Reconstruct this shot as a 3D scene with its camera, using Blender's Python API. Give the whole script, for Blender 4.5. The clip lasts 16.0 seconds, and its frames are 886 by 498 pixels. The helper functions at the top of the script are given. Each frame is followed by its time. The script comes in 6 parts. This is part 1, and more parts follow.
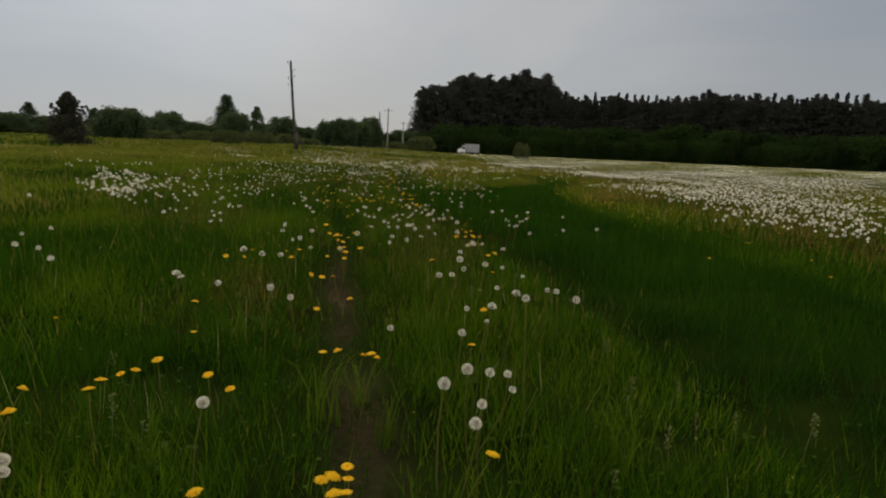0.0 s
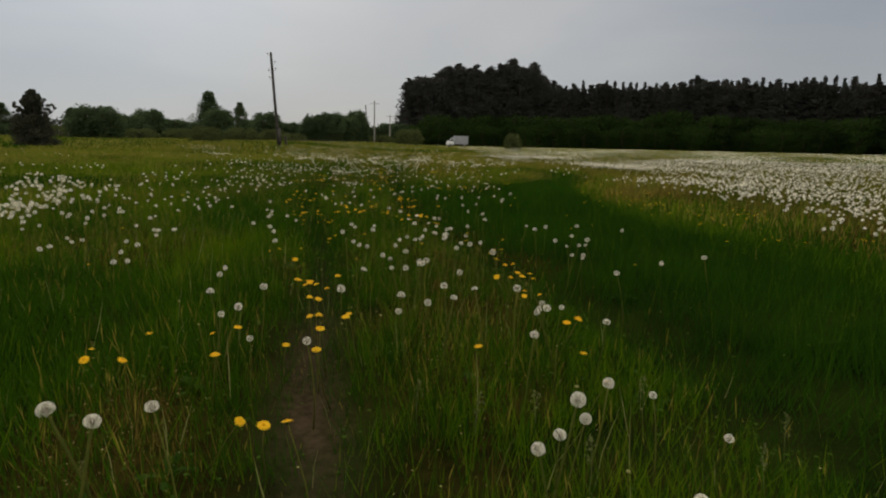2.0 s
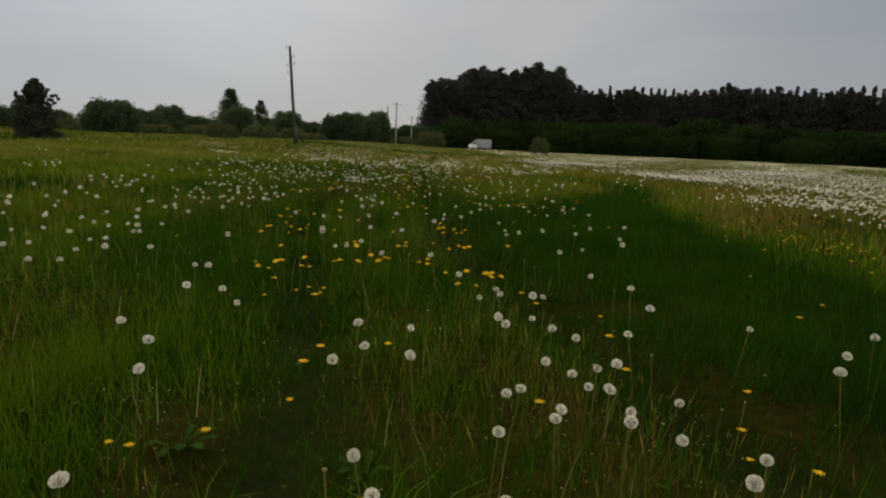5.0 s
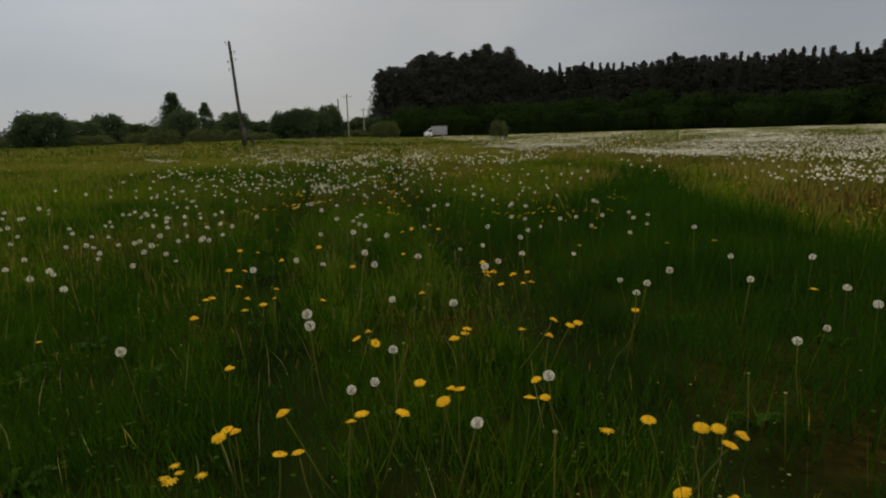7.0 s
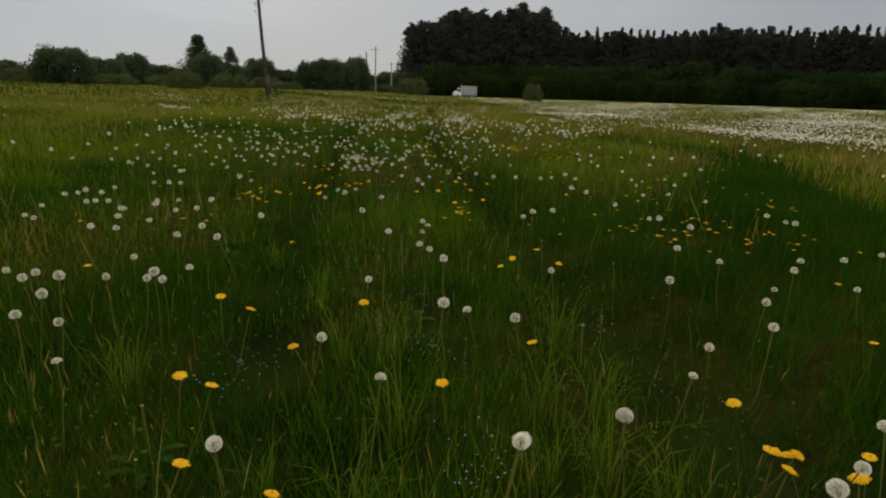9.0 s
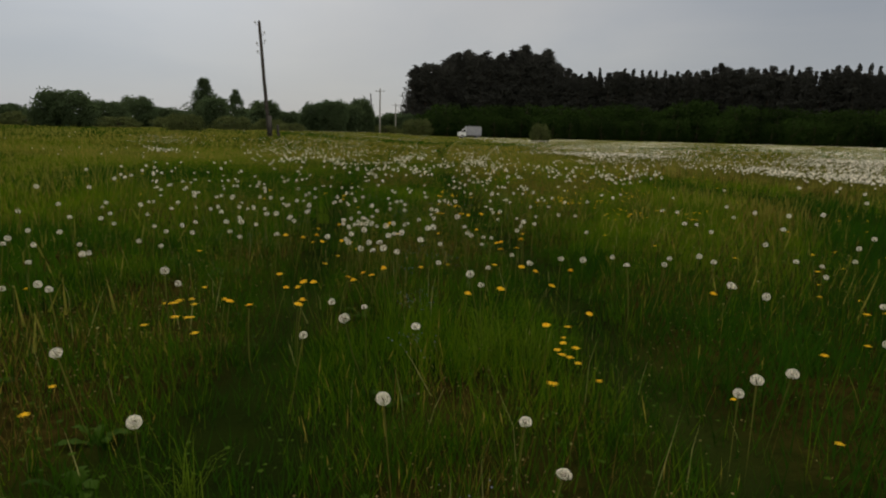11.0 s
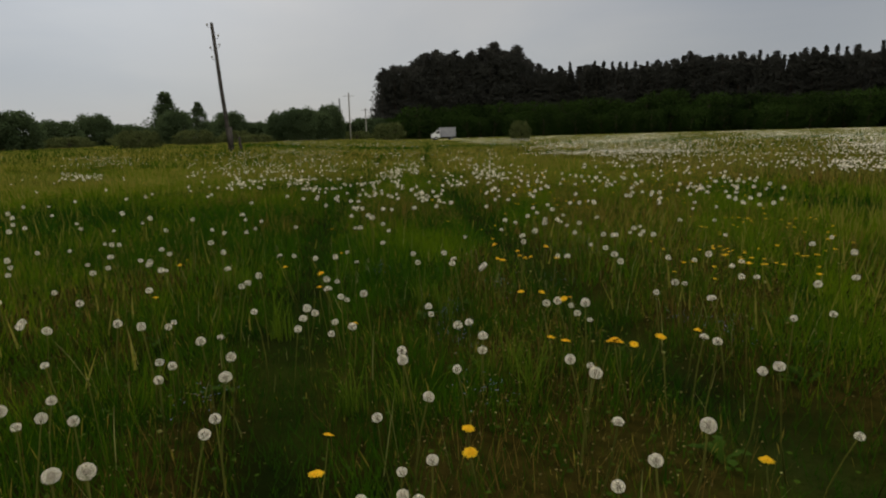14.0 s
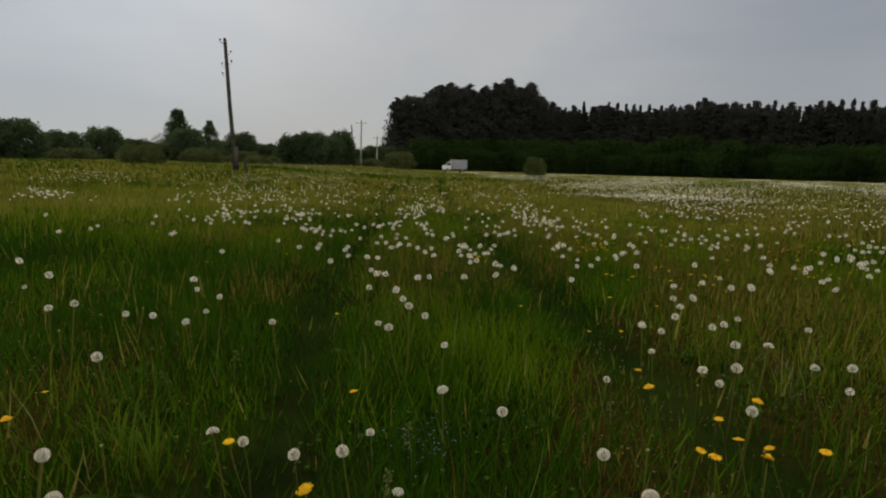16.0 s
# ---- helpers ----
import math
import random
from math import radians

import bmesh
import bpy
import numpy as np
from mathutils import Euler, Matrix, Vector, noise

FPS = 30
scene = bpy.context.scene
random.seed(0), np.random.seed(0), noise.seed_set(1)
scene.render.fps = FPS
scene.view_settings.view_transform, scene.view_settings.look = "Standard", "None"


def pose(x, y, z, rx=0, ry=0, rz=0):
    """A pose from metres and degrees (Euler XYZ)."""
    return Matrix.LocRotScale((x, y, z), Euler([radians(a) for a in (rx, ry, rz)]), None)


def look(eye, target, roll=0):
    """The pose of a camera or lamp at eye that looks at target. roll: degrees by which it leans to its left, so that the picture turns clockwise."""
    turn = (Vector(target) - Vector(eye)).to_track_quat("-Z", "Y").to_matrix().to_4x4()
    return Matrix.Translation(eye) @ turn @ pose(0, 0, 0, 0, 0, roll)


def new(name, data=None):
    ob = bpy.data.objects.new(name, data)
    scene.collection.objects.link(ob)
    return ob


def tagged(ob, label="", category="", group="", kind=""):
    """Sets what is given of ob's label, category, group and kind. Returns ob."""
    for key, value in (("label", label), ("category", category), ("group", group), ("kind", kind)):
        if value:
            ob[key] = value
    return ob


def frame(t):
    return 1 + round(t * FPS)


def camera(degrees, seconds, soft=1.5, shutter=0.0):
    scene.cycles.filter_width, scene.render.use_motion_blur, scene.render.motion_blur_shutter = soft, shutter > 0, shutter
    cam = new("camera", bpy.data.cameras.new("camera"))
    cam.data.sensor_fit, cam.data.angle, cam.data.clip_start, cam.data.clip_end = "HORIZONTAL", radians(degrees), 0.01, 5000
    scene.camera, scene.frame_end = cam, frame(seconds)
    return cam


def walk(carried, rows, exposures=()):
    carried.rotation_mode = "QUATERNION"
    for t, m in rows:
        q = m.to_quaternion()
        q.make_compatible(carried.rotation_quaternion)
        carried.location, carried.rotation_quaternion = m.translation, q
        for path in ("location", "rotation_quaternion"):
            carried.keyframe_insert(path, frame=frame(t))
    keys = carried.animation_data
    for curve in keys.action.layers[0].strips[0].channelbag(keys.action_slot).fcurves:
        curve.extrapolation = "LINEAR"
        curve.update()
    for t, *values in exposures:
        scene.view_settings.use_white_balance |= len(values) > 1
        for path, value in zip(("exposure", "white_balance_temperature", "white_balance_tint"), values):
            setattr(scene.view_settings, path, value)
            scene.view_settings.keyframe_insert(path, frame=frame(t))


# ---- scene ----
cam = camera(72.5, 16.0, soft=2.1)
PATH = [
    (0, (4.452, 1.662, 1.267), (4.332, 3.632, 0.94), 2.5),
    (0.5, (4.309, 2.289, 1.275), (4.143, 4.258, 0.967), 3.3),
    (1, (4.207, 2.89, 1.263), (4.092, 4.872, 1.02), 2.2),
    (1.5, (4.103, 3.487, 1.267), (3.985, 5.455, 0.932), 1.5),
    (2, (3.98, 4.102, 1.261), (3.895, 6.07, 0.911), 1.2),
    (2.5, (3.896, 4.676, 1.267), (3.78, 6.636, 0.886), 1.2),
    (3, (3.775, 5.271, 1.232), (3.647, 7.228, 0.841), -0.5),
    (3.5, (3.66, 5.884, 1.217), (3.478, 7.813, 0.724), 2.2),
    (4, (3.529, 6.42, 1.228), (3.316, 8.335, 0.69), -0.8),
    (4.2, (3.5, 6.693, 1.199), (3.308, 8.637, 0.767), 2.8),
    (6.3, (2.787, 9.301, 1.193), (2.717, 11.276, 0.881), 0.8),
    (6.5, (2.704, 9.553, 1.22), (2.565, 11.513, 0.848), 1.2),
    (7, (2.522, 10.2, 1.242), (2.505, 12.164, 0.863), -1.7),
    (7.5, (2.354, 10.85, 1.261), (2.308, 12.807, 0.85), 0.8),
    (8, (2.147, 11.432, 1.277), (2.132, 13.388, 0.859), -0.8),
    (8.5, (2.036, 12.079, 1.285), (2.057, 14.037, 0.879), 2.1),
    (9, (1.871, 12.661, 1.263), (1.798, 14.595, 0.76), 1.8),
    (9.5, (1.739, 13.317, 1.285), (1.649, 15.275, 0.886), 2.2),
    (9.7, (1.663, 13.566, 1.274), (1.555, 15.529, 0.908), 2.4),
    (11.8, (1.149, 16.241, 1.211), (1.141, 18.196, 0.789), -1.0),
    (12, (1.067, 16.521, 1.226), (1.102, 18.466, 0.761), -1.1),
    (12.5, (0.958, 17.253, 1.233), (1.011, 19.211, 0.827), -0.3),
    (13, (0.742, 17.932, 1.242), (0.688, 19.883, 0.806), -1.3),
    (13.5, (0.64, 18.692, 1.226), (0.634, 20.637, 0.76), 0.3),
    (14, (0.485, 19.388, 1.275), (0.471, 21.352, 0.902), -1.6),
    (14.5, (0.349, 20.113, 1.253), (0.388, 22.08, 0.895), 0.4),
    (15, (0.213, 20.742, 1.237), (0.227, 22.716, 0.914), 2.6),
    (15.5, (0.116, 21.384, 1.259), (0.198, 23.345, 0.875), 1.3),
    (16, (-0.029, 22.017, 1.276), (-0.054, 23.999, 1.004), 1.6),
]
walk(cam, [(t, look(eye, target, roll)) for t, eye, target, roll in PATH], [(0, -0.01), (1, 0.07), (1.5, -0.09), (2, 0.05), (3, 0.01), (3.5, -0.07), (4, -0.01), (6.5, -0.01), (7, -0.15), (7.5, 0.03), (8.5, -0.01), (9, 0.1), (9.5, 0.07), (12, -0.01), (12.5, 0.03), (13, -0.09), (13.5, -0.08), (14, 0.01), (14.5, 0.05), (15, -0.11), (16, -0.01)])

# ---------------------------------------------------------------- light
SUN_HEIGHT, SUN_SIDE = 42.0, -25.0     # degrees above the horizon, degrees to the right of +y

world = bpy.data.worlds.new("sky")
scene.world = world
world.use_nodes = True
wn, wl = world.node_tree.nodes, world.node_tree.links
wn.clear()


def wnode(kind, **values):
    n = wn.new(kind)
    for key, value in values.items():
        n.inputs[key].default_value = value
    return n


sun_dir = Vector((math.sin(radians(SUN_SIDE)) * math.cos(radians(SUN_HEIGHT)),
                  math.cos(radians(SUN_SIDE)) * math.cos(radians(SUN_HEIGHT)), math.sin(radians(SUN_HEIGHT))))
sky = wn.new("ShaderNodeTexSky")
sky.sky_type = "NISHITA"
sky.sun_disc = False
sky.sun_elevation, sky.sun_rotation = radians(SUN_HEIGHT), radians(SUN_SIDE)
coord = wn.new("ShaderNodeTexCoord")
# the glow of the hidden sun through the cloud sheet
near_sun = wn.new("ShaderNodeVectorMath")
near_sun.operation = "DOT_PRODUCT"
near_sun.inputs[1].default_value = sun_dir
wl.new(coord.outputs["Generated"], near_sun.inputs[0])
glow = wn.new("ShaderNodeValToRGB")
glow.color_ramp.interpolation = "EASE"
# unseen sky opposite the sun, raised to brighten sides turned to the camera
glow.color_ramp.elements[0].position, glow.color_ramp.elements[0].color = 0.0, (0.72, 0.7, 0.66, 1)
middle_sky = glow.color_ramp.elements.new(0.53)
middle_sky.color = (0.335, 0.338, 0.347, 1)
side_sky = glow.color_ramp.elements.new(0.77)
side_sky.color = (0.4, 0.402, 0.408, 1)
glow.color_ramp.elements[3].position, glow.color_ramp.elements[3].color = 0.97, (0.66, 0.658, 0.65, 1)
wl.new(near_sun.outputs["Value"], glow.inputs["Fac"])
# soft cloud banks, flattened towards the horizon
flat = wn.new("ShaderNodeMapping")
flat.inputs["Scale"].default_value = (1.0, 1.0, 3.2)
flat.inputs["Location"].default_value = (0.35, 0.1, 0.0)
wl.new(coord.outputs["Generated"], flat.inputs["Vector"])
bank = wnode("ShaderNodeTexNoise", Scale=1.5, Detail=6.0, Roughness=0.5, Distortion=0.5)
wl.new(flat.outputs["Vector"], bank.inputs["Vector"])
bank_ramp = wn.new("ShaderNodeValToRGB")
bank_ramp.color_ramp.elements[0].position, bank_ramp.color_ramp.elements[0].color = 0.3, (0.82, 0.865, 0.93, 1)
bank_ramp.color_ramp.elements[1].position, bank_ramp.color_ramp.elements[1].color = 0.66, (1.12, 1.1, 1.07, 1)
wl.new(bank.outputs["Fac"], bank_ramp.inputs["Fac"])
cloud = wn.new("ShaderNodeMixRGB")
cloud.blend_type = "MULTIPLY"
cloud.inputs["Fac"].default_value = 1.0
wl.new(glow.outputs["Color"], cloud.inputs["Color1"])
wl.new(bank_ramp.outputs["Color"], cloud.inputs["Color2"])
clear = wn.new("ShaderNodeMixRGB")
clear.blend_type = "MULTIPLY"
clear.inputs["Fac"].default_value = 1.0
clear.inputs["Color2"].default_value = (0.1, 0.1, 0.1, 1)
wl.new(sky.outputs["Color"], clear.inputs["Color1"])
# thinner cloud low in the west lets some blue through
thin_at = wn.new("ShaderNodeVectorMath")
thin_at.operation = "DOT_PRODUCT"
thin_at.inputs[1].default_value = Vector((-0.66, 0.74, 0.1)).normalized()
wl.new(coord.outputs["Generated"], thin_at.inputs[0])
thin_cloud = wn.new("ShaderNodeValToRGB")
thin_cloud.color_ramp.interpolation = "EASE"
thin_cloud.color_ramp.elements[0].position, thin_cloud.color_ramp.elements[0].color = 0.86, (1, 1, 1, 1)
thin_cloud.color_ramp.elements[1].position, thin_cloud.color_ramp.elements[1].color = 0.995, (0.93, 0.98, 1.05, 1)
wl.new(thin_at.outputs["Value"], thin_cloud.inputs["Fac"])
veiled = wn.new("ShaderNodeMixRGB")
veiled.blend_type = "MULTIPLY"
veiled.inputs["Fac"].default_value = 1.0
wl.new(cloud.outputs["Color"], veiled.inputs["Color1"])
wl.new(thin_cloud.outputs["Color"], veiled.inputs["Color2"])
height = wn.new("ShaderNodeSeparateXYZ")
wl.new(coord.outputs["Generated"], height.inputs["Vector"])
overhead = wn.new("ShaderNodeValToRGB")
overhead.color_ramp.elements[0].position, overhead.color_ramp.elements[0].color = 0.36, (1, 1, 1, 1)
overhead.color_ramp.elements[1].position, overhead.color_ramp.elements[1].color = 0.9, (2.0, 1.9, 1.72, 1)
wl.new(height.outputs["Z"], overhead.inputs["Fac"])
domed = wn.new("ShaderNodeMixRGB")
domed.blend_type = "MULTIPLY"
domed.inputs["Fac"].default_value = 1.0
wl.new(veiled.outputs["Color"], domed.inputs["Color1"])
wl.new(overhead.outputs["Color"], domed.inputs["Color2"])
whole = wn.new("ShaderNodeMixRGB")
whole.inputs["Fac"].default_value = 0.9
wl.new(clear.outputs["Color"], whole.inputs["Color1"])
wl.new(domed.outputs["Color"], whole.inputs["Color2"])
back = wnode("ShaderNodeBackground", Strength=1.0)
wl.new(whole.outputs["Color"], back.inputs["Color"])
wl.new(back.outputs["Background"], wn.new("ShaderNodeOutputWorld").inputs["Surface"])

lamp = bpy.data.lights.new("sun", "SUN")
lamp.energy, lamp.angle, lamp.color = 0.9, radians(35), (1.0, 0.9, 0.72)
new("sun", lamp).matrix_world = look(sun_dir * 200, (0, 0, 0))

# ---------------------------------------------------------------- materials


def material(name, low, high, rough=0.85, scale=6.0, fine=60.0, leaf=0.0, pick="island", metal=0.0, bump=0.3, spec=0.04, vary=0.55, spread=0.65, up=0.0):
    """Two colours blended by broad noise, fine noise and a random value of each piece; leaf lets light through."""
    m = bpy.data.materials.new(name)
    m.use_nodes = True
    nodes, links = m.node_tree.nodes, m.node_tree.links
    nodes.clear()
    where = nodes.new("ShaderNodeNewGeometry")
    broad = nodes.new("ShaderNodeTexNoise")
    broad.inputs["Scale"].default_value, broad.inputs["Detail"].default_value = scale, 3.0
    links.new(where.outputs["Position"], broad.inputs["Vector"])
    grain = nodes.new("ShaderNodeTexNoise")
    grain.inputs["Scale"].default_value, grain.inputs["Detail"].default_value = fine, 2.0
    links.new(where.outputs["Position"], grain.inputs["Vector"])
    total = nodes.new("ShaderNodeMath")
    total.operation = "MULTIPLY_ADD"
    total.inputs[1].default_value = 0.35
    links.new(grain.outputs["Fac"], total.inputs[0])
    links.new(broad.outputs["Fac"], total.inputs[2])
    value = total
    if pick:
        source = where.outputs["Random Per Island"]
        if pick == "object":
            source = nodes.new("ShaderNodeObjectInfo").outputs["Random"]
        value = nodes.new("ShaderNodeMath")
        value.operation = "MULTIPLY_ADD"
        value.inputs[1].default_value = vary
        links.new(source, value.inputs[0])
        links.new(total.outputs["Value"], value.inputs[2])
    ramp = nodes.new("ShaderNodeValToRGB")
    start = 0.42 if not pick else 0.675 + 0.5 * vary - 0.62 * spread
    ramp.color_ramp.elements[0].position, ramp.color_ramp.elements[0].color = start, (*low, 1)
    ramp.color_ramp.elements[1].position, ramp.color_ramp.elements[1].color = start + (0.45 if not pick else spread), (*high, 1)
    links.new(value.outputs["Value"], ramp.inputs["Fac"])
    shader = nodes.new("ShaderNodeBsdfPrincipled")
    shader.inputs["Roughness"].default_value, shader.inputs["Metallic"].default_value = rough, metal
    shader.inputs["Specular IOR Level"].default_value = spec
    links.new(ramp.outputs["Color"], shader.inputs["Base Color"])
    if bump:
        bumps = nodes.new("ShaderNodeBump")
        bumps.inputs["Strength"].default_value, bumps.inputs["Distance"].default_value = bump, 0.01
        links.new(grain.outputs["Fac"], bumps.inputs["Height"])
        links.new(bumps.outputs["Normal"], shader.inputs["Normal"])
    if up:
        # shading normals tilted up to brighten and even out blades, leaves, needles and fluff
        lean = nodes.new("ShaderNodeVectorMath")
        lean.operation = "ADD"
        lean.inputs[1].default_value = (0, 0, up)
        links.new(where.outputs["Normal"], lean.inputs[0])
        unit = nodes.new("ShaderNodeVectorMath")
        unit.operation = "NORMALIZE"
        links.new(lean.outputs["Vector"], unit.inputs[0])
        links.new(unit.outputs["Vector"], shader.inputs["Normal"])
    end = shader.outputs["BSDF"]
    if leaf:
        thin = nodes.new("ShaderNodeBsdfTranslucent")
        links.new(ramp.outputs["Color"], thin.inputs["Color"])
        both = nodes.new("ShaderNodeMixShader")
        both.inputs["Fac"].default_value = leaf
        links.new(shader.outputs["BSDF"], both.inputs[1])
        links.new(thin.outputs["BSDF"], both.inputs[2])
        end = both.outputs["Shader"]
    links.new(end, nodes.new("ShaderNodeOutputMaterial").inputs["Surface"])
    return m


M_GRASS = material("grass", (0.0085, 0.035, 0.0008), (0.036, 0.09, 0.0018), 0.9, 2.3, 25, 0.3, bump=0, up=0.85, vary=0.25, spread=0.42)
M_FRESH = material("fresh_grass", (0.038, 0.083, 0.0012), (0.102, 0.16, 0.0035), 0.9, 1.7, 25, 0.3, bump=0, up=0.85, vary=0.25, spread=0.45)
M_LUSH = material("lush_grass", (0.0075, 0.03, 0.001), (0.022, 0.067, 0.002), 0.9, 0.8, 25, 0.3, bump=0, up=0.85, vary=0.2, spread=0.45)
M_TUFT = material("bright_tuft_grass", (0.034, 0.07, 0.003), (0.1, 0.155, 0.01), 0.85, 3.0, 25, 0.4, bump=0)
# yellowish grass colour, made paler to stand for light on distant blade tips
M_LIT_GRASS = material("flowering_grass", (0.14, 0.137, 0.017), (0.28, 0.252, 0.048), 0.9, 0.3, 12, 0.3, bump=0, up=0.85, vary=0.3)
M_STALK = material("dry_stalk", (0.085, 0.055, 0.011), (0.185, 0.126, 0.026), 0.9, 1.0, 40, 0.2, bump=0, up=0.85, vary=0.25, spread=0.5)
M_CULM = material("grass_culm", (0.15, 0.122, 0.015), (0.27, 0.215, 0.035), 0.9, 0.9, 30, 0.2, bump=0, up=0.85, vary=0.4, spread=0.5)
M_CHAFF = material("dry_chaff", (0.11, 0.082, 0.024), (0.34, 0.265, 0.11), 0.9, 2.0, 40, 0.3, bump=0)
M_PALE = material("pale_blade", (0.13, 0.14, 0.03), (0.3, 0.29, 0.1), 0.8, 1.2, 40, 0.2, bump=0)
M_STEM = material("flower_stem", (0.045, 0.062, 0.009), (0.11, 0.115, 0.02), 0.7, 3.0, 50, 0.2, pick="object", bump=0)
M_STEM_FAR = material("flower_stem_many", (0.045, 0.06, 0.008), (0.11, 0.11, 0.02), 0.7, 3.0, 50, 0.2, bump=0)
M_FLUFF = material("seed_fluff", (0.88, 0.79, 0.58), (0.96, 0.9, 0.72), 0.9, 9.0, 90, 0.0, bump=0, spec=0.02, up=1.3)
M_SEED = material("seed_core", (0.045, 0.032, 0.018), (0.1, 0.075, 0.042), 0.9, 120.0, 500, 0.2, bump=0)
M_GOLD = material("golden_petal", (0.84, 0.44, 0.008), (0.93, 0.6, 0.025), 0.7, 30.0, 200, 0.3, bump=0)
M_GOLD_MID = material("golden_middle", (0.6, 0.26, 0.003), (0.8, 0.38, 0.006), 0.8, 60.0, 500, 0.0, bump=0.4)
M_LEAF = material("weed_leaf", (0.016, 0.04, 0.003), (0.036, 0.072, 0.007), 0.8, 2.0, 30, 0.25, bump=0)
M_HERB = material("herb_leaf", (0.01, 0.03, 0.0015), (0.042, 0.08, 0.005), 0.8, 2.6, 30, 0.25, bump=0, up=0.3, vary=0.5, spread=0.6)
M_BLUE = material("blue_petal", (0.13, 0.15, 0.22), (0.23, 0.255, 0.34), 0.8, 20.0, 90, 0.2, bump=0)
M_WEED = material("pale_weed_leaf", (0.07, 0.085, 0.022), (0.15, 0.16, 0.055), 0.8, 2.0, 40, 0.25, bump=0)
M_PINE = material("pine_needles", (0.042, 0.043, 0.036), (0.06, 0.06, 0.05), 0.9, 0.2, 3, 0.35, bump=0, vary=0.12, up=0.6)
M_PINE_YOUNG = material("young_pine_needles", (0.028, 0.03, 0.02), (0.06, 0.06, 0.04), 0.9, 0.5, 3, 0.2, bump=0, up=0.3)
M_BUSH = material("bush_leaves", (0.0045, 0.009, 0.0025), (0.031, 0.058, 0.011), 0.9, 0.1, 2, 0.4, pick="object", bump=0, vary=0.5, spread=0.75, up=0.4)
M_TREE = material("tree_leaves", (0.042, 0.068, 0.03), (0.078, 0.108, 0.046), 0.9, 0.12, 2, 0.45, bump=0, vary=0.15, up=0.4)
M_WILLOW = material("light_bush_leaves", (0.06, 0.075, 0.024), (0.1, 0.118, 0.04), 0.9, 0.25, 2, 0.45, bump=0, vary=0.2, up=0.4)
M_BARK = material("bark", (0.04, 0.03, 0.022), (0.1, 0.075, 0.055), 0.9, 3.0, 30, pick="", bump=0.8)
M_POLE = material("weathered_pole_wood", (0.035, 0.03, 0.026), (0.09, 0.08, 0.07), 0.85, 2.0, 40, pick="", bump=0.6)
M_POLE_PALE = material("grey_pole_wood", (0.2, 0.19, 0.17), (0.34, 0.32, 0.29), 0.85, 2.0, 40, pick="", bump=0.6)
M_PORCELAIN = material("porcelain", (0.3, 0.3, 0.29), (0.5, 0.5, 0.48), 0.3, 20.0, 90, pick="", bump=0, spec=0.5)
M_IRON = material("rusty_iron", (0.05, 0.035, 0.03), (0.1, 0.07, 0.055), 0.6, 20.0, 120, pick="", metal=0.6, bump=0.3)
M_BOX = material("grey_box_panel", (0.27, 0.27, 0.29), (0.36, 0.36, 0.385), 0.45, 1.5, 30, pick="", bump=0.1)
M_CAB = material("white_paint", (0.74, 0.74, 0.73), (0.82, 0.82, 0.81), 0.3, 2.0, 60, pick="", bump=0.05, spec=0.5)
M_TYRE = material("tyre_rubber", (0.012, 0.012, 0.012), (0.03, 0.03, 0.03), 0.9, 10.0, 90, pick="", bump=0.4)
M_RIM = material("steel_rim", (0.3, 0.3, 0.3), (0.42, 0.42, 0.42), 0.4, 10.0, 90, pick="", metal=0.8, bump=0.1)
M_GLASS = material("dark_glass", (0.015, 0.018, 0.02), (0.03, 0.034, 0.036), 0.06, 1.0, 5, pick="", bump=0, spec=0.8)
M_LAMP_RED = material("red_lens", (0.3, 0.02, 0.015), (0.4, 0.03, 0.02), 0.2, 10.0, 50, pick="", bump=0, spec=0.6)


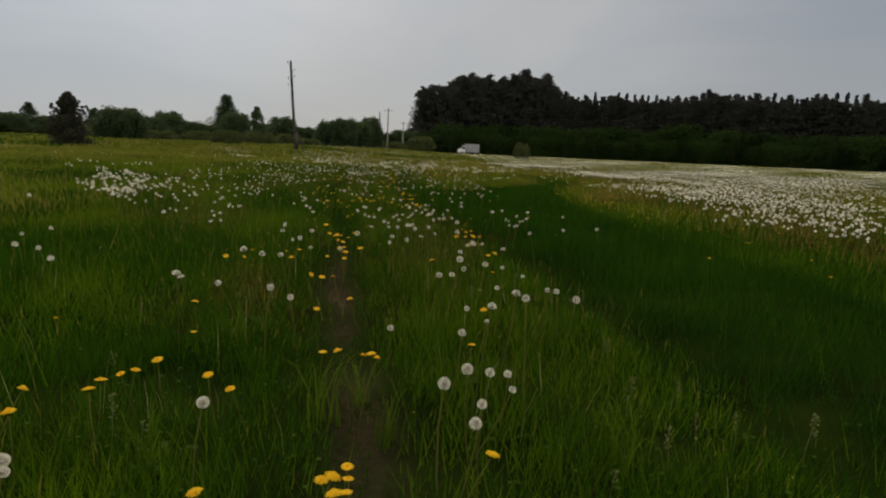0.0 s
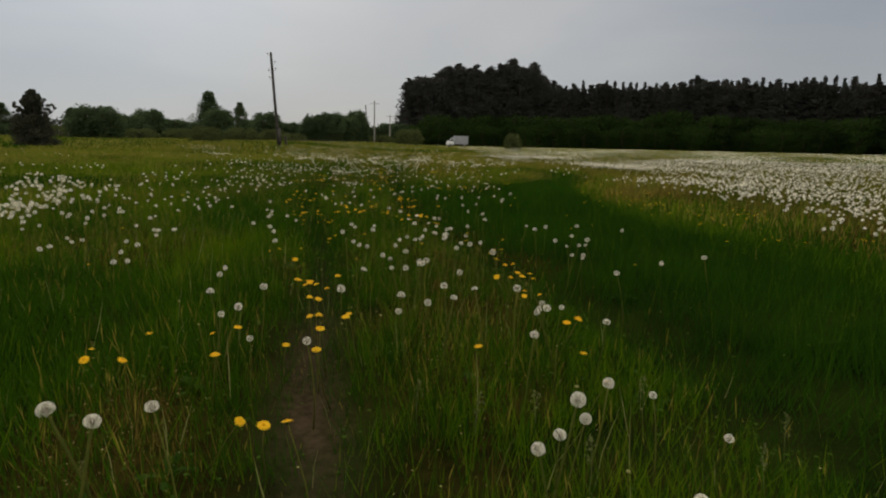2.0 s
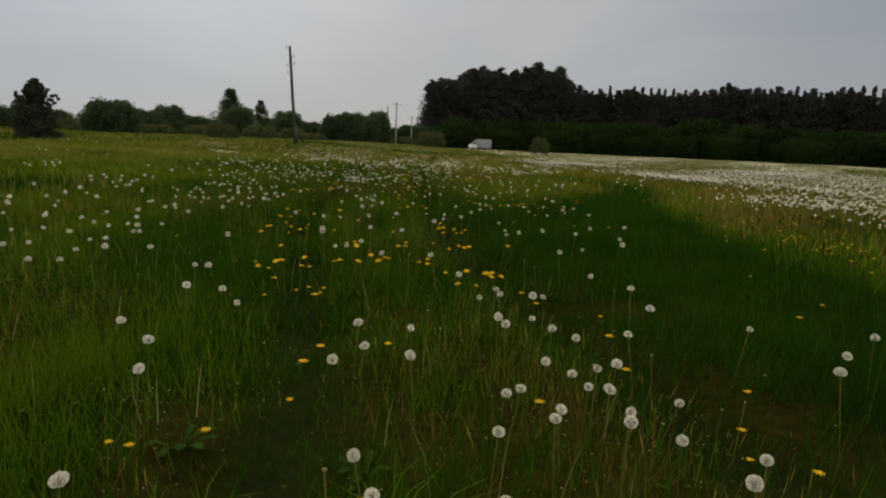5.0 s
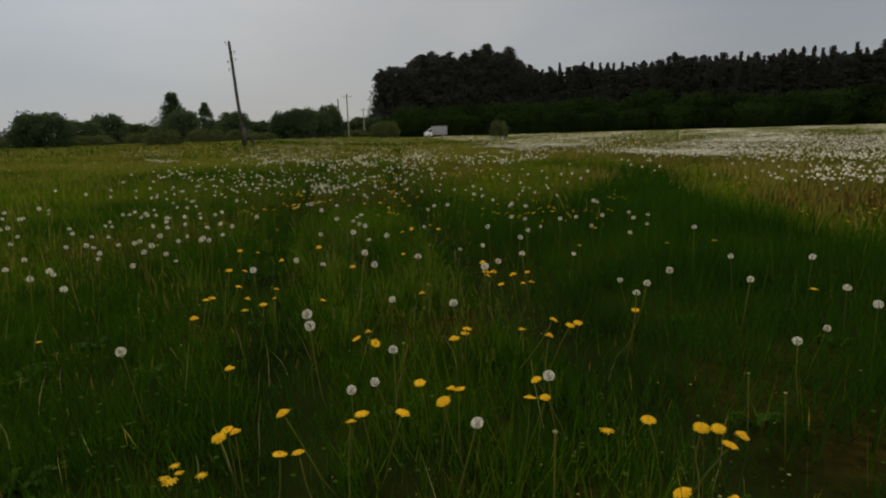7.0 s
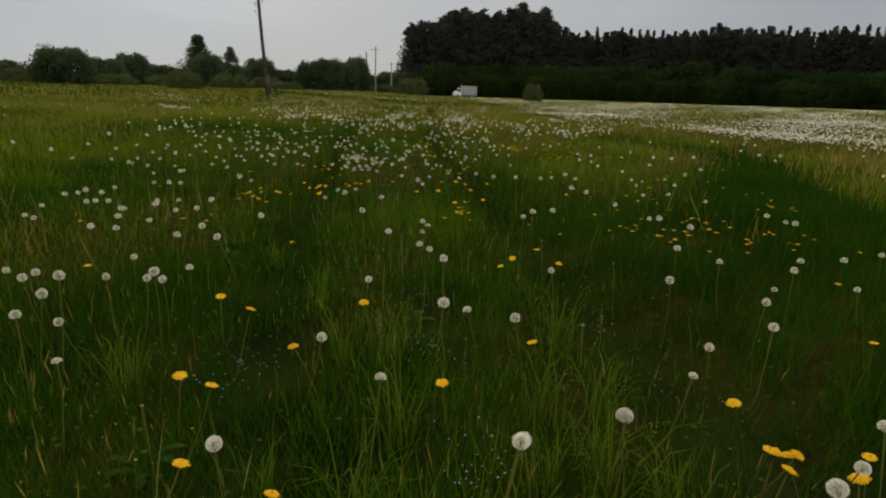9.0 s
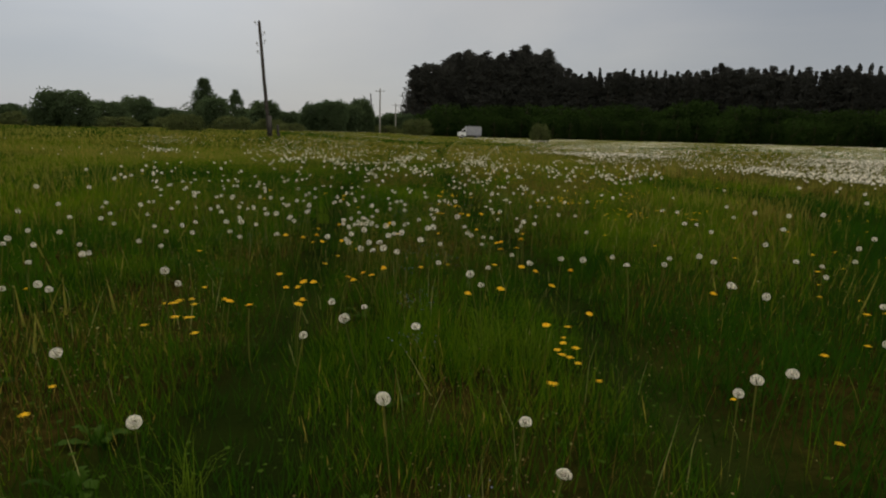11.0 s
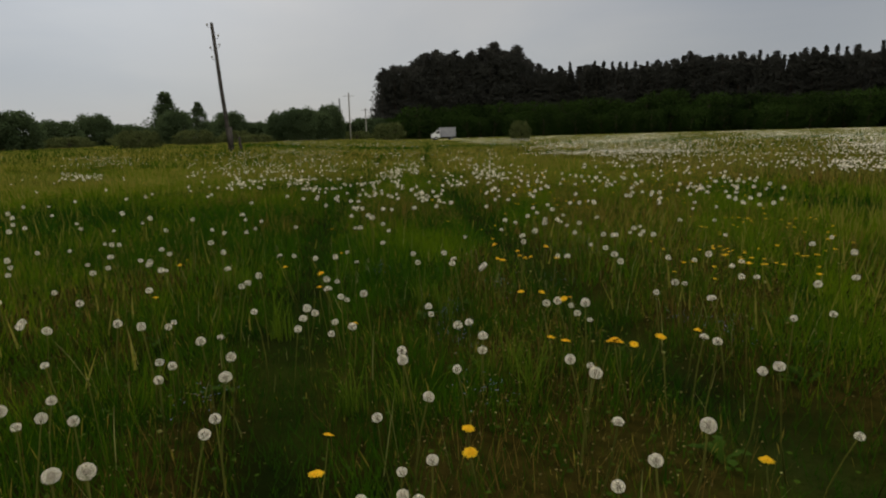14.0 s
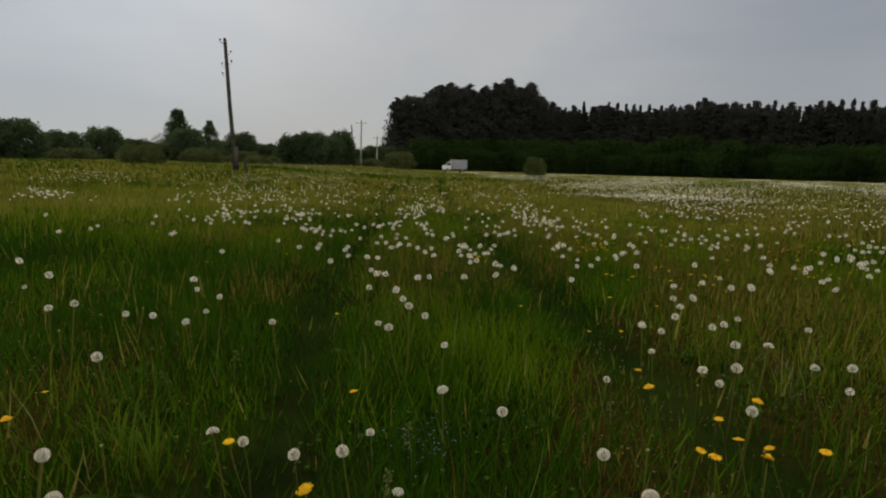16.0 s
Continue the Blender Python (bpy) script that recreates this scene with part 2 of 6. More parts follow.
def ground_material():
    """Soil where the wheels have worn the sward, near-black turf painted as shade between blades, dusted with seed
    fluff far off.
    """
    m = bpy.data.materials.new("meadow_soil")
    m.use_nodes = True
    nodes, links = m.node_tree.nodes, m.node_tree.links
    shader = nodes["Principled BSDF"]
    shader.inputs["Roughness"].default_value = 0.95
    shader.inputs["Specular IOR Level"].default_value = 0.0
    where = nodes.new("ShaderNodeNewGeometry")

    def noise_of(scale, detail, a, b, low, high):
        n = nodes.new("ShaderNodeTexNoise")
        n.inputs["Scale"].default_value, n.inputs["Detail"].default_value = scale, detail
        links.new(where.outputs["Position"], n.inputs["Vector"])
        r = nodes.new("ShaderNodeValToRGB")
        r.color_ramp.elements[0].position, r.color_ramp.elements[0].color = a, low
        r.color_ramp.elements[1].position, r.color_ramp.elements[1].color = b, high
        links.new(n.outputs["Fac"], r.inputs["Fac"])
        return n, r

    def blend(fac, one, two):
        x = nodes.new("ShaderNodeMixRGB")
        links.new(fac, x.inputs["Fac"])
        links.new(one, x.inputs["Color1"])
        links.new(two, x.inputs["Color2"])
        return x.outputs["Color"]

    def layer(name):
        a = nodes.new("ShaderNodeAttribute")
        a.attribute_name = name
        return a.outputs["Fac"]

    # near turf almost black: the shade between blades is put into its colour
    _, shaded_turf = noise_of(1.1, 6, 0.35, 0.65, (0.006, 0.011, 0.002, 1), (0.018, 0.028, 0.004, 1))
    _, soil = noise_of(22, 5, 0.3, 0.7, (0.028, 0.019, 0.011, 1), (0.068, 0.046, 0.028, 1))
    _, straw = noise_of(14, 4, 0.35, 0.65, (0.02, 0.014, 0.0035, 1), (0.05, 0.034, 0.008, 1))
    grain, fluff = noise_of(3.1, 8, 0.42, 0.6, (0.09, 0.085, 0.03, 1), (0.4, 0.37, 0.27, 1))
    # far off, the colour of the grass itself covers the dark turf
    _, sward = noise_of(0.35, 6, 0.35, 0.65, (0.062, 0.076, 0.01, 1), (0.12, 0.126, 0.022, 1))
    shaded_turf = blend(layer("sward"), shaded_turf.outputs["Color"], sward.outputs["Color"])
    colour = blend(layer("straw"), shaded_turf, straw.outputs["Color"])
    colour = blend(layer("fluff"), colour, fluff.outputs["Color"])
    colour = blend(layer("bare"), colour, soil.outputs["Color"])
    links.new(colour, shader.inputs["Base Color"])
    rough = nodes.new("ShaderNodeTexNoise")
    rough.inputs["Scale"].default_value, rough.inputs["Detail"].default_value = 40, 4
    links.new(where.outputs["Position"], rough.inputs["Vector"])
    bumps = nodes.new("ShaderNodeBump")
    bumps.inputs["Strength"].default_value, bumps.inputs["Distance"].default_value = 0.6, 0.03
    links.new(rough.outputs["Fac"], bumps.inputs["Height"])
    links.new(bumps.outputs["Normal"], shader.inputs["Normal"])
    return m


M_GROUND = ground_material()

# ---------------------------------------------------------------- mesh helpers


def flat_mesh(name, verts, tris, mat, smooth=False):
    """A mesh of triangles from arrays."""
    me = bpy.data.meshes.new(name)
    verts, tris = np.asarray(verts, np.float32), np.asarray(tris, np.int32)
    me.vertices.add(len(verts))
    me.vertices.foreach_set("co", verts.ravel())
    me.loops.add(tris.size)
    me.loops.foreach_set("vertex_index", tris.ravel())
    me.polygons.add(len(tris))
    me.polygons.foreach_set("loop_start", np.arange(0, tris.size, 3, dtype=np.int32))
    me.polygons.foreach_set("loop_total", np.full(len(tris), 3, np.int32))
    if smooth:
        me.polygons.foreach_set("use_smooth", np.ones(len(tris), bool))
    me.update(calc_edges=True)
    for one in mat if isinstance(mat, (list, tuple)) else [mat]:
        me.materials.append(one)
    return me


def strewn(shape, at, turn, size, lean=None):
    """Many copies of a shape (verts, tris) in one pair of arrays: placed, turned about z, scaled, and leaning."""
    v, f = shape
    size = np.asarray(size, float)
    if size.ndim == 1:
        size = np.repeat(size[:, None], 3, 1)
    p = v[None] * size[:, None, :]
    if lean is not None:
        p[..., 0] += p[..., 2] * lean[:, None]
    c, s = np.cos(turn)[:, None], np.sin(turn)[:, None]
    out = np.stack([p[..., 0] * c - p[..., 1] * s, p[..., 0] * s + p[..., 1] * c, p[..., 2]], -1) + at[:, None]
    return out.reshape(-1, 3), (f[None] + (np.arange(len(at)) * len(v))[:, None, None]).reshape(-1, 3)


def merged(*pairs):
    verts, tris, n = [], [], 0
    for v, f in pairs:
        verts.append(v)
        tris.append(np.asarray(f) + n)
        n += len(v)
    return np.concatenate(verts), np.concatenate(tris)


def tube(points, radii, sides=6):
    """A tapered tube along points, closed at its end."""
    pts = [Vector(p) for p in points]
    verts, tris = [], []
    for k, p in enumerate(pts):
        way = (pts[min(k + 1, len(pts) - 1)] - pts[max(k - 1, 0)]).normalized()
        side = way.cross(Vector((0.31, 0.95, 0.02))).normalized()
        other = way.cross(side)
        for s in range(sides):
            a = 2 * math.pi * s / sides
            verts.append(p + (side * math.cos(a) + other * math.sin(a)) * radii[k])
    for k in range(len(pts) - 1):
        for s in range(sides):
            a, b = k * sides + s, k * sides + (s + 1) % sides
            tris += [(a, a + sides, b), (b, a + sides, b + sides)]
    last = (len(pts) - 1) * sides
    tris += [(last, last + s + 1, last + s) for s in range(1, sides - 1)]
    tris += [(0, s, s + 1) for s in range(1, sides - 1)]
    return np.array([v[:] for v in verts]), np.array(tris)


def ball(radius, squash=1.0, finer=1):
    bm = bmesh.new()
    bmesh.ops.create_icosphere(bm, subdivisions=finer, radius=radius)
    bm.verts.ensure_lookup_table()
    v = np.array([(p.co.x, p.co.y, p.co.z * squash) for p in bm.verts])
    f = np.array([[p.index for p in face.verts] for face in bm.faces])
    bm.free()
    return v, f


def part(name, bm, mat, parent, label=""):
    """Links a bmesh or a mesh as one mesh object under a thing or a part."""
    if isinstance(bm, bmesh.types.BMesh):
        me = bpy.data.meshes.new(name)
        bm.to_mesh(me)
        bm.free()
        me.materials.append(mat)
    else:
        me = bm
    ob = new(name, me)
    ob.parent = parent
    return tagged(ob, label)


def thing(name, label, category, group="", kind="", at=None):
    ob = new(name)
    ob.empty_display_size = 0.1
    if at is not None:
        ob.matrix_basis = at
    return tagged(ob, label, category, group, kind)


def block(sx, sy, sz, x=0, y=0, z=0, bevel=0.01):
    bm = bmesh.new()
    bmesh.ops.create_cube(bm, size=1.0)
    bmesh.ops.scale(bm, vec=(sx, sy, sz), verts=bm.verts)
    bmesh.ops.translate(bm, vec=(x, y, z), verts=bm.verts)
    if bevel:
        bmesh.ops.bevel(bm, geom=bm.edges[:], offset=bevel, segments=2, affect="EDGES", profile=0.5)
    return bm


def drum(radius, depth, m, sides=20, bevel=0.01):
    bm = bmesh.new()
    bmesh.ops.create_cone(bm, cap_ends=True, segments=sides, radius1=radius, radius2=radius, depth=depth)
    if bevel:
        rims = [e for e in bm.edges if abs(e.verts[0].co.z - e.verts[1].co.z) < 1e-5]
        bmesh.ops.bevel(bm, geom=rims, offset=bevel, segments=2, affect="EDGES", profile=0.5)
    bmesh.ops.transform(bm, matrix=m, verts=bm.verts)
    return bm


rng = np.random.default_rng(7)

# ---------------------------------------------------------------- the ground and its two wheel tracks
TRACK_L = [(4.3, 3.0), (3.8, 4.8), (3.25, 6.7), (2.95, 8.0), (2.5, 10.2), (1.7, 13.0), (1.0, 15.0), (0.4, 17.6), (0.0, 20.3), (-0.55, 23.4), (-1.3, 28.0), (-1.8, 37.0), (-3.0, 52.0), (-3.5, 76.0), (-5.0, 130.0)]
TRACK_R = [(6.2, 3.0), (5.8, 5.2), (5.3, 7.4), (4.75, 9.2), (3.95, 11.2), (3.45, 12.5), (3.1, 14.0), (2.65, 16.2), (2.3, 18.0), (2.0, 20.8), (1.55, 23.2), (0.95, 28.0), (0.4, 35.7), (-0.5, 49.0), (-0.9, 70.0), (-2.0, 130.0)]
FIELD = [(9.0, 6.0), (8.3, 9.0), (7.9, 11.7), (7.1, 15.3), (7.0, 19.6), (7.6, 22.0), (8.7, 25.0), (8.3, 27.5), (7.0, 30.5), (6.3, 33.0), (5.2, 36.0), (4.2, 44.0), (4.0, 50.0), (3.8, 58.0), (3.2, 72.0), (1.5, 90.0), (-4.0, 135.0)]

# drifts of flowers and of dry stalks: middle x and y, half width, half length, sideways slope over it, number or strength
DRIFTS_a = [(0.3, 9.5, 0.6, 1.0, -0.6, 14), (3.3, 10.3, 0.6, 1.5, -0.2, 22), (-0.2, 11.1, 0.6, 1.0, -0.7, 34), (-2.1, 13.6, 0.8, 1.5, -1.1, 26), (-1.3, 15.0, 0.8, 2.9, -1.6, 50), (-4.4, 15.6, 1.0, 5.3, -3.6, 130), (2.4, 20.5, 1.3, 7.6, -0.8, 45), (-2.1, 20.5, 0.7, 1.6, -0.8, 25), (-2.1, 21.0, 0.8, 6.0, -2.3, 45), (-2.8, 21.0, 1.1, 9.4, -3.6, 60), (0.5, 21.1, 0.5, 1.6, -0.3, 40), (-2.1, 23.4, 0.8, 3.4, -1.3, 60), (0.4, 23.4, 0.9, 5.1, -0.9, 25), (-2.8, 23.5, 0.5, 1.1, -0.6, 12), (1.9, 25.7, 0.4, 1.4, 0.1, 18), (7.3, 26.3, 3.3, 4.6, 1.9, 18)]
DRIFTS_b = [(4.5, 26.4, 0.7, 11.6, 0.5, 30), (3.8, 27.9, 0.5, 0.9, 0.6, 10), (1.7, 28.4, 0.7, 6.7, -0.0, 50), (-1.0, 28.7, 0.5, 1.8, -0.3, 18), (0.2, 29.5, 0.5, 1.5, 0.0, 16), (3.5, 30.3, 0.7, 7.4, 0.7, 25), (4.8, 30.9, 1.7, 1.6, 0.9, 30), (-2.2, 31.5, 0.6, 1.9, -0.4, 20), (3.9, 31.8, 0.4, 3.7, 0.7, 10), (1.6, 32.0, 0.4, 1.6, 0.2, 18), (1.8, 32.4, 1.2, 14.2, -0.9, 35), (-0.8, 33.3, 0.3, 2.6, -0.2, 25), (-5.4, 34.5, 0.6, 3.0, -1.3, 15), (-4.3, 34.9, 1.1, 4.1, -1.4, 70), (-9.3, 35.7, 0.7, 2.6, -1.7, 40), (1.1, 36.0, 0.5, 7.2, 0.0, 18)]
DRIFTS_c = [(-1.6, 38.3, 1.0, 12.8, -1.6, 50), (-7.7, 38.4, 0.7, 13.3, -5.0, 15), (-4.6, 38.7, 2.0, 12.3, -3.1, 40), (-0.6, 41.2, 0.5, 6.9, -0.2, 40), (1.9, 41.2, 0.7, 10.1, 1.0, 40), (-6.0, 42.8, 1.9, 12.9, -3.4, 30), (-13.4, 43.8, 4.2, 13.1, -6.9, 35), (-14.6, 45.8, 1.8, 4.4, -2.7, 60), (-5.3, 46.2, 1.7, 19.9, -4.3, 90), (-7.5, 48.4, 3.4, 10.4, -2.9, 150)]
DRIFTS = DRIFTS_a + DRIFTS_b + DRIFTS_c
GOLD_DRIFTS_a = [(1.9, 12.0, 0.3, 1.4, -0.4, 10), (1.8, 17.9, 0.2, 0.3, -0.0, 8), (-0.0, 18.1, 0.2, 0.3, -0.1, 8), (4.0, 18.6, 0.9, 1.7, 0.4, 25), (8.6, 20.1, 1.5, 6.7, 2.4, 40), (3.8, 20.8, 1.0, 3.7, 0.1, 22), (3.9, 23.1, 0.8, 0.5, 0.2, 30), (3.3, 24.7, 0.6, 1.5, 0.8, 25), (8.1, 25.6, 2.1, 3.2, 1.6, 25), (3.4, 26.1, 1.0, 2.2, 0.3, 30), (2.2, 28.4, 0.8, 1.0, 0.3, 16), (0.2, 29.5, 0.2, 1.1, 0.0, 6), (5.2, 30.1, 0.9, 5.1, 1.5, 28), (3.5, 31.4, 1.8, 2.0, 0.7, 60), (2.8, 32.4, 0.9, 3.0, 0.5, 30), (-13.2, 32.9, 0.4, 3.9, -2.9, 14)]
GOLD_DRIFTS_b = [(2.5, 34.8, 0.8, 4.6, 0.4, 18), (1.0, 40.7, 0.6, 5.9, 0.3, 10), (3.2, 45.7, 1.6, 17.2, 0.7, 25)]
GOLD_DRIFTS = GOLD_DRIFTS_a + GOLD_DRIFTS_b
DRY_a = [(4.7, 6.2, 0.2, 0.6, 0.1, 1), (2.6, 6.4, 0.2, 0.5, -0.2, 1), (4.2, 6.8, 0.4, 0.8, -0.0, 1), (2.9, 8.1, 0.1, 1.0, -0.3, 1), (3.9, 9.0, 0.3, 0.7, 0.0, 1), (2.3, 9.7, 0.2, 0.4, -0.2, 1), (3.9, 10.3, 0.7, 1.8, -0.1, 1), (-0.3, 10.9, 1.0, 1.6, -0.9, 1), (2.8, 11.0, 0.4, 1.5, -0.3, 1), (-0.2, 11.2, 0.6, 1.8, -1.3, 1), (3.9, 11.4, 0.6, 1.6, 0.1, 1), (1.0, 14.1, 0.2, 0.3, -0.1, 0.8), (2.9, 14.3, 0.2, 0.5, 0.1, 1), (2.5, 15.6, 0.1, 0.2, 0.1, 0.9), (1.3, 16.2, 0.1, 0.3, -0.0, 1), (-3.0, 16.5, 0.6, 3.2, -2.0, 0.7)]
DRY_b = [(-1.3, 16.8, 0.6, 1.4, -0.9, 1), (-0.8, 17.0, 0.4, 0.6, -0.4, 1), (3.6, 17.3, 0.7, 0.8, 0.3, 0.8), (4.3, 17.6, 0.5, 1.8, 0.6, 1), (1.4, 18.0, 0.4, 1.2, -0.1, 0.8), (-1.3, 18.2, 0.6, 0.5, -0.3, 0.8), (3.5, 19.9, 0.4, 2.7, 0.4, 1), (0.5, 21.2, 0.4, 1.1, -0.1, 0.8), (0.4, 21.3, 0.2, 0.2, -0.0, 0.5), (-1.2, 22.1, 0.4, 0.9, -0.5, 0.3), (8.1, 22.3, 2.0, 5.9, 1.6, 1), (1.3, 22.3, 0.3, 0.6, 0.2, 0.8), (2.0, 22.9, 0.4, 1.1, 0.5, 1), (-1.8, 23.0, 0.9, 2.4, -1.0, 0.6), (-2.8, 23.2, 1.3, 5.5, -2.3, 1), (3.5, 23.7, 1.1, 7.7, -0.1, 1)]
DRY_c = [(4.3, 24.3, 1.1, 1.1, 0.4, 0.8), (-1.8, 24.5, 0.6, 1.6, -0.7, 0.16), (-2.5, 24.6, 0.8, 4.1, -1.5, 0.24), (1.4, 24.8, 0.4, 0.8, 0.4, 1), (2.4, 25.1, 0.5, 3.7, 0.6, 1), (-1.4, 26.7, 0.4, 1.5, -0.4, 0.14), (10.8, 26.7, 2.0, 3.6, 2.0, 0.8), (1.8, 27.3, 0.9, 1.6, 0.5, 1), (2.2, 27.4, 1.0, 3.2, 0.7, 1), (1.8, 27.6, 0.7, 5.1, -0.0, 1), (0.5, 27.8, 1.6, 5.8, -0.6, 0.32), (-0.2, 29.0, 0.8, 1.2, -0.0, 0.36), (-3.7, 31.2, 1.1, 2.1, -0.8, 0.12), (2.6, 33.0, 1.5, 2.8, 0.6, 1)]
DRY = DRY_a + DRY_b + DRY_c


def line_x(line, y):
    return np.interp(y, [p[1] for p in line], [p[0] for p in line])


def wave(x, y, scale, seed):
    """Smooth noise between about -1 and 1, from a few crossed waves."""
    r = np.random.default_rng(seed)
    out = 0.0
    for k in range(7):
        a, ph, f = r.uniform(0, 6.28), r.uniform(0, 6.28), scale * (0.6 + 0.45 * k)
        out = out + np.sin((x * np.cos(a) + y * np.sin(a)) * f + ph) / (1 + 0.35 * k)
    return out / 2.2


def worn(x, y):
    """How much a wheel track has been worn, 0 to 1."""
    near = np.exp(-((x - line_x(TRACK_L, y)) / 0.31) ** 2) + np.exp(-((x - line_x(TRACK_R, y)) / 0.31) ** 2)
    return np.clip(near, 0, 1) * np.clip((125 - y) / 40, 0, 1)


def eased(v):
    v = np.clip(v, 0, 1)
    return v * v * (3 - 2 * v)


def rise(x, y):
    """The gentle swell of the far meadow towards the tree line."""
    x, y = np.asarray(x, float), np.asarray(y, float)
    return 0.6 * eased((y - 32) / 42) * eased((-2 - 0.03 * y - x) / 13)


def ground_z(x, y):
    x, y = np.asarray(x, float), np.asarray(y, float)
    close = np.exp(-((x - 2.5) ** 2 + (y - 15) ** 2) / 3000)
    return (0.02 * wave(x, y, 1.6, 3) + 0.015 * wave(x, y, 4.0, 4)) * close - 0.075 * worn(x, y) + rise(x, y)


def bare(x, y):
    """Bare soil in the left track where it is driest."""
    spot = np.exp(-((y - 6.2) / 2.4) ** 2) * (0.75 + 0.5 * wave(x, y, 3.8, 9))
    rest = 0.15 + 0.2 * wave(x, y, 1.0, 10)
    left = np.exp(-((x - line_x(TRACK_L, y)) / 0.17) ** 2) * np.clip(spot + 0.4 * rest, 0, 1)
    right = np.exp(-((x - line_x(TRACK_R, y)) / 0.17) ** 2) * np.clip(0.5 * rest, 0, 1)
    return np.clip(left + right, 0, 1)


def field(x, y):
    """How deep inside the white field a place lies, 0 at its edge to 1."""
    return np.clip((x - line_x(FIELD, y) + 0.8 * wave(x, y, 0.8, 21)) / 1.9, 0, 1) * np.clip((140 - y) / 6, 0, 1)


def brown(x, y):
    """Patches where spent brown stalks crowd the sward, 0 to 1."""
    out = np.zeros(np.shape(x))
    for bx, by, half, long, slope, strong in DRY:
        v = (y - by) / (long + 0.25)
        u = (x - bx - slope * np.clip(v, -1, 1)) / (half + 0.2)
        out = out + strong * np.exp(-0.9 * u ** 2 - 0.9 * v ** 2)
    olive = eased((y - 20) / 10) * np.clip(0.5 + 0.9 * wave(x, y, 1.2, 83), 0, 1.2) * np.clip((x - line_x(TRACK_L, y) + 1.6 + 0.05 * y) / 1.5, 0, 1) * np.clip((line_x(FIELD, y) + 0.5 - x) / 1.0, 0, 1) * np.clip((90 - y) / 30, 0, 1)
    out = out + 0.75 * olive + 0.5 * field(x, y) * np.clip((60 - y) / 25, 0, 1)
    return np.clip(out * (0.62 + 0.75 * wave(x, y, 2.6, 81) + 0.4 * wave(x, y, 6.5, 82)), 0, 1)


def puffs_per_m2(x, y):
    left, right = line_x(TRACK_L, y), line_x(TRACK_R, y)
    patch = np.clip(0.25 + 1.35 * wave(x, y, 1.0, 31), 0, 2.0)
    many = np.clip(0.4 + 1.2 * wave(x, y, 0.4, 32), 0.02, 1.7)
    beside = np.exp(-((x - left + 2.7) / 1.5) ** 2) * np.clip((y - 7) / 4, 0, 1) * 2 * many
    middle = np.exp(-((x - (left + right) / 2) / 0.55) ** 2) * (1.2 + 4 * np.clip((y - 30) / 8, 0, 1))
    verge = np.exp(-((x - right - 1.1) / 0.9) ** 2) * (1.2 + 6 * np.clip((y - 30) / 8, 0, 1))
    far_left = 0.5 * many * np.clip((left - 3.3 - x) / 2.6, 0, 1) * np.clip((45 - y) / 20, 0.06, 1)
    far_drift = 6 * np.clip((y - 46) / 10, 0, 1) * np.clip((left + 3 - x) / 4, 0, 1) * np.clip((x + 0.25 * y) / 6, 0, 1) * np.clip(0.5 + 1.3 * wave(x, y, 0.25, 35), 0, 1.5)
    grown = (beside + middle + verge + far_left) * patch * (1 - 0.85 * worn(x, y)) * (1 - 0.85 * lush(x, y)) + far_drift
    white = (10 + 18 * np.clip((y - 19) / 12, 0, 1)) * field(x, y) ** 1.2 * np.clip(0.55 + 1.1 * wave(x, y, 0.7, 33) + 0.4 * wave(x, y, 2.4, 34), 0.06, 1.7)
    return grown * np.clip(1.2 - y / 150, 0.2, 1) + white


def golds_per_m2(x, y):
    left, right = line_x(TRACK_L, y), line_x(TRACK_R, y)
    patch = np.clip(0.15 + 1.1 * wave(x, y, 1.4, 41), 0, 1.6)
    near_edge = np.exp(-((x - line_x(FIELD, y) + 0.3) / 0.8) ** 2) * 13
    verge = np.exp(-((x - right - 1.9) / 1.3) ** 2) * np.clip((y - 14) / 5, 0, 1) * (3 + 3 * np.clip((y - 22) / 4, 0, 1))
    return (near_edge + verge + 0.4 * (x < left) + 0.3) * patch * np.clip(1.1 - y / 80, 0, 1)


def drifted(rows, more=1.0):
    """Places in drifts, denser towards their near ends."""
    out = []
    for x, y, half, long, slope, number in rows:
        n = int(number * more)
        knots = max(2, n // 4)
        which = rng.integers(0, knots, n)
        v = (2 * rng.uniform(0, 1, knots) ** 1.35 - 1)[which] + rng.normal(0, 0.09, n)
        u = (rng.uniform(-1, 1, knots) * rng.uniform(0.6, 1.1, knots))[which] + rng.normal(0, 0.16, n)
        out.append(np.stack([x + slope * v + half * u * (1 + 0.5 * v * min(1, long / (0.5 * y))), y + long * v], -1))
    return np.concatenate(out)


def lush(x, y):
    """Tall flowerless grass: beside the right track and in hollows on the left."""
    right, edge = line_x(TRACK_R, y), line_x(FIELD, y)
    strip = np.clip((x - right + 0.1) / 0.45, 0, 1) * np.clip((edge - 0.2 - x) / 0.8, 0, 1) * np.clip((24 - y) / 8, 0, 1)
    later = np.exp(-((x - edge + 1.3) / 1.0) ** 2) * np.clip((34 - y) / 6, 0, 1) * np.clip((y - 14) / 6, 0, 1)
    hollow = np.exp(-((x + 6.0) / 3.8) ** 2 - ((y - 28.5) / 4.4) ** 2)
    far = np.exp(-((x + 6.5) / 3.4) ** 2 - ((y - 18.0) / 3.2) ** 2)
    return np.clip(strip + later + 0.8 * hollow + far, 0, 1)


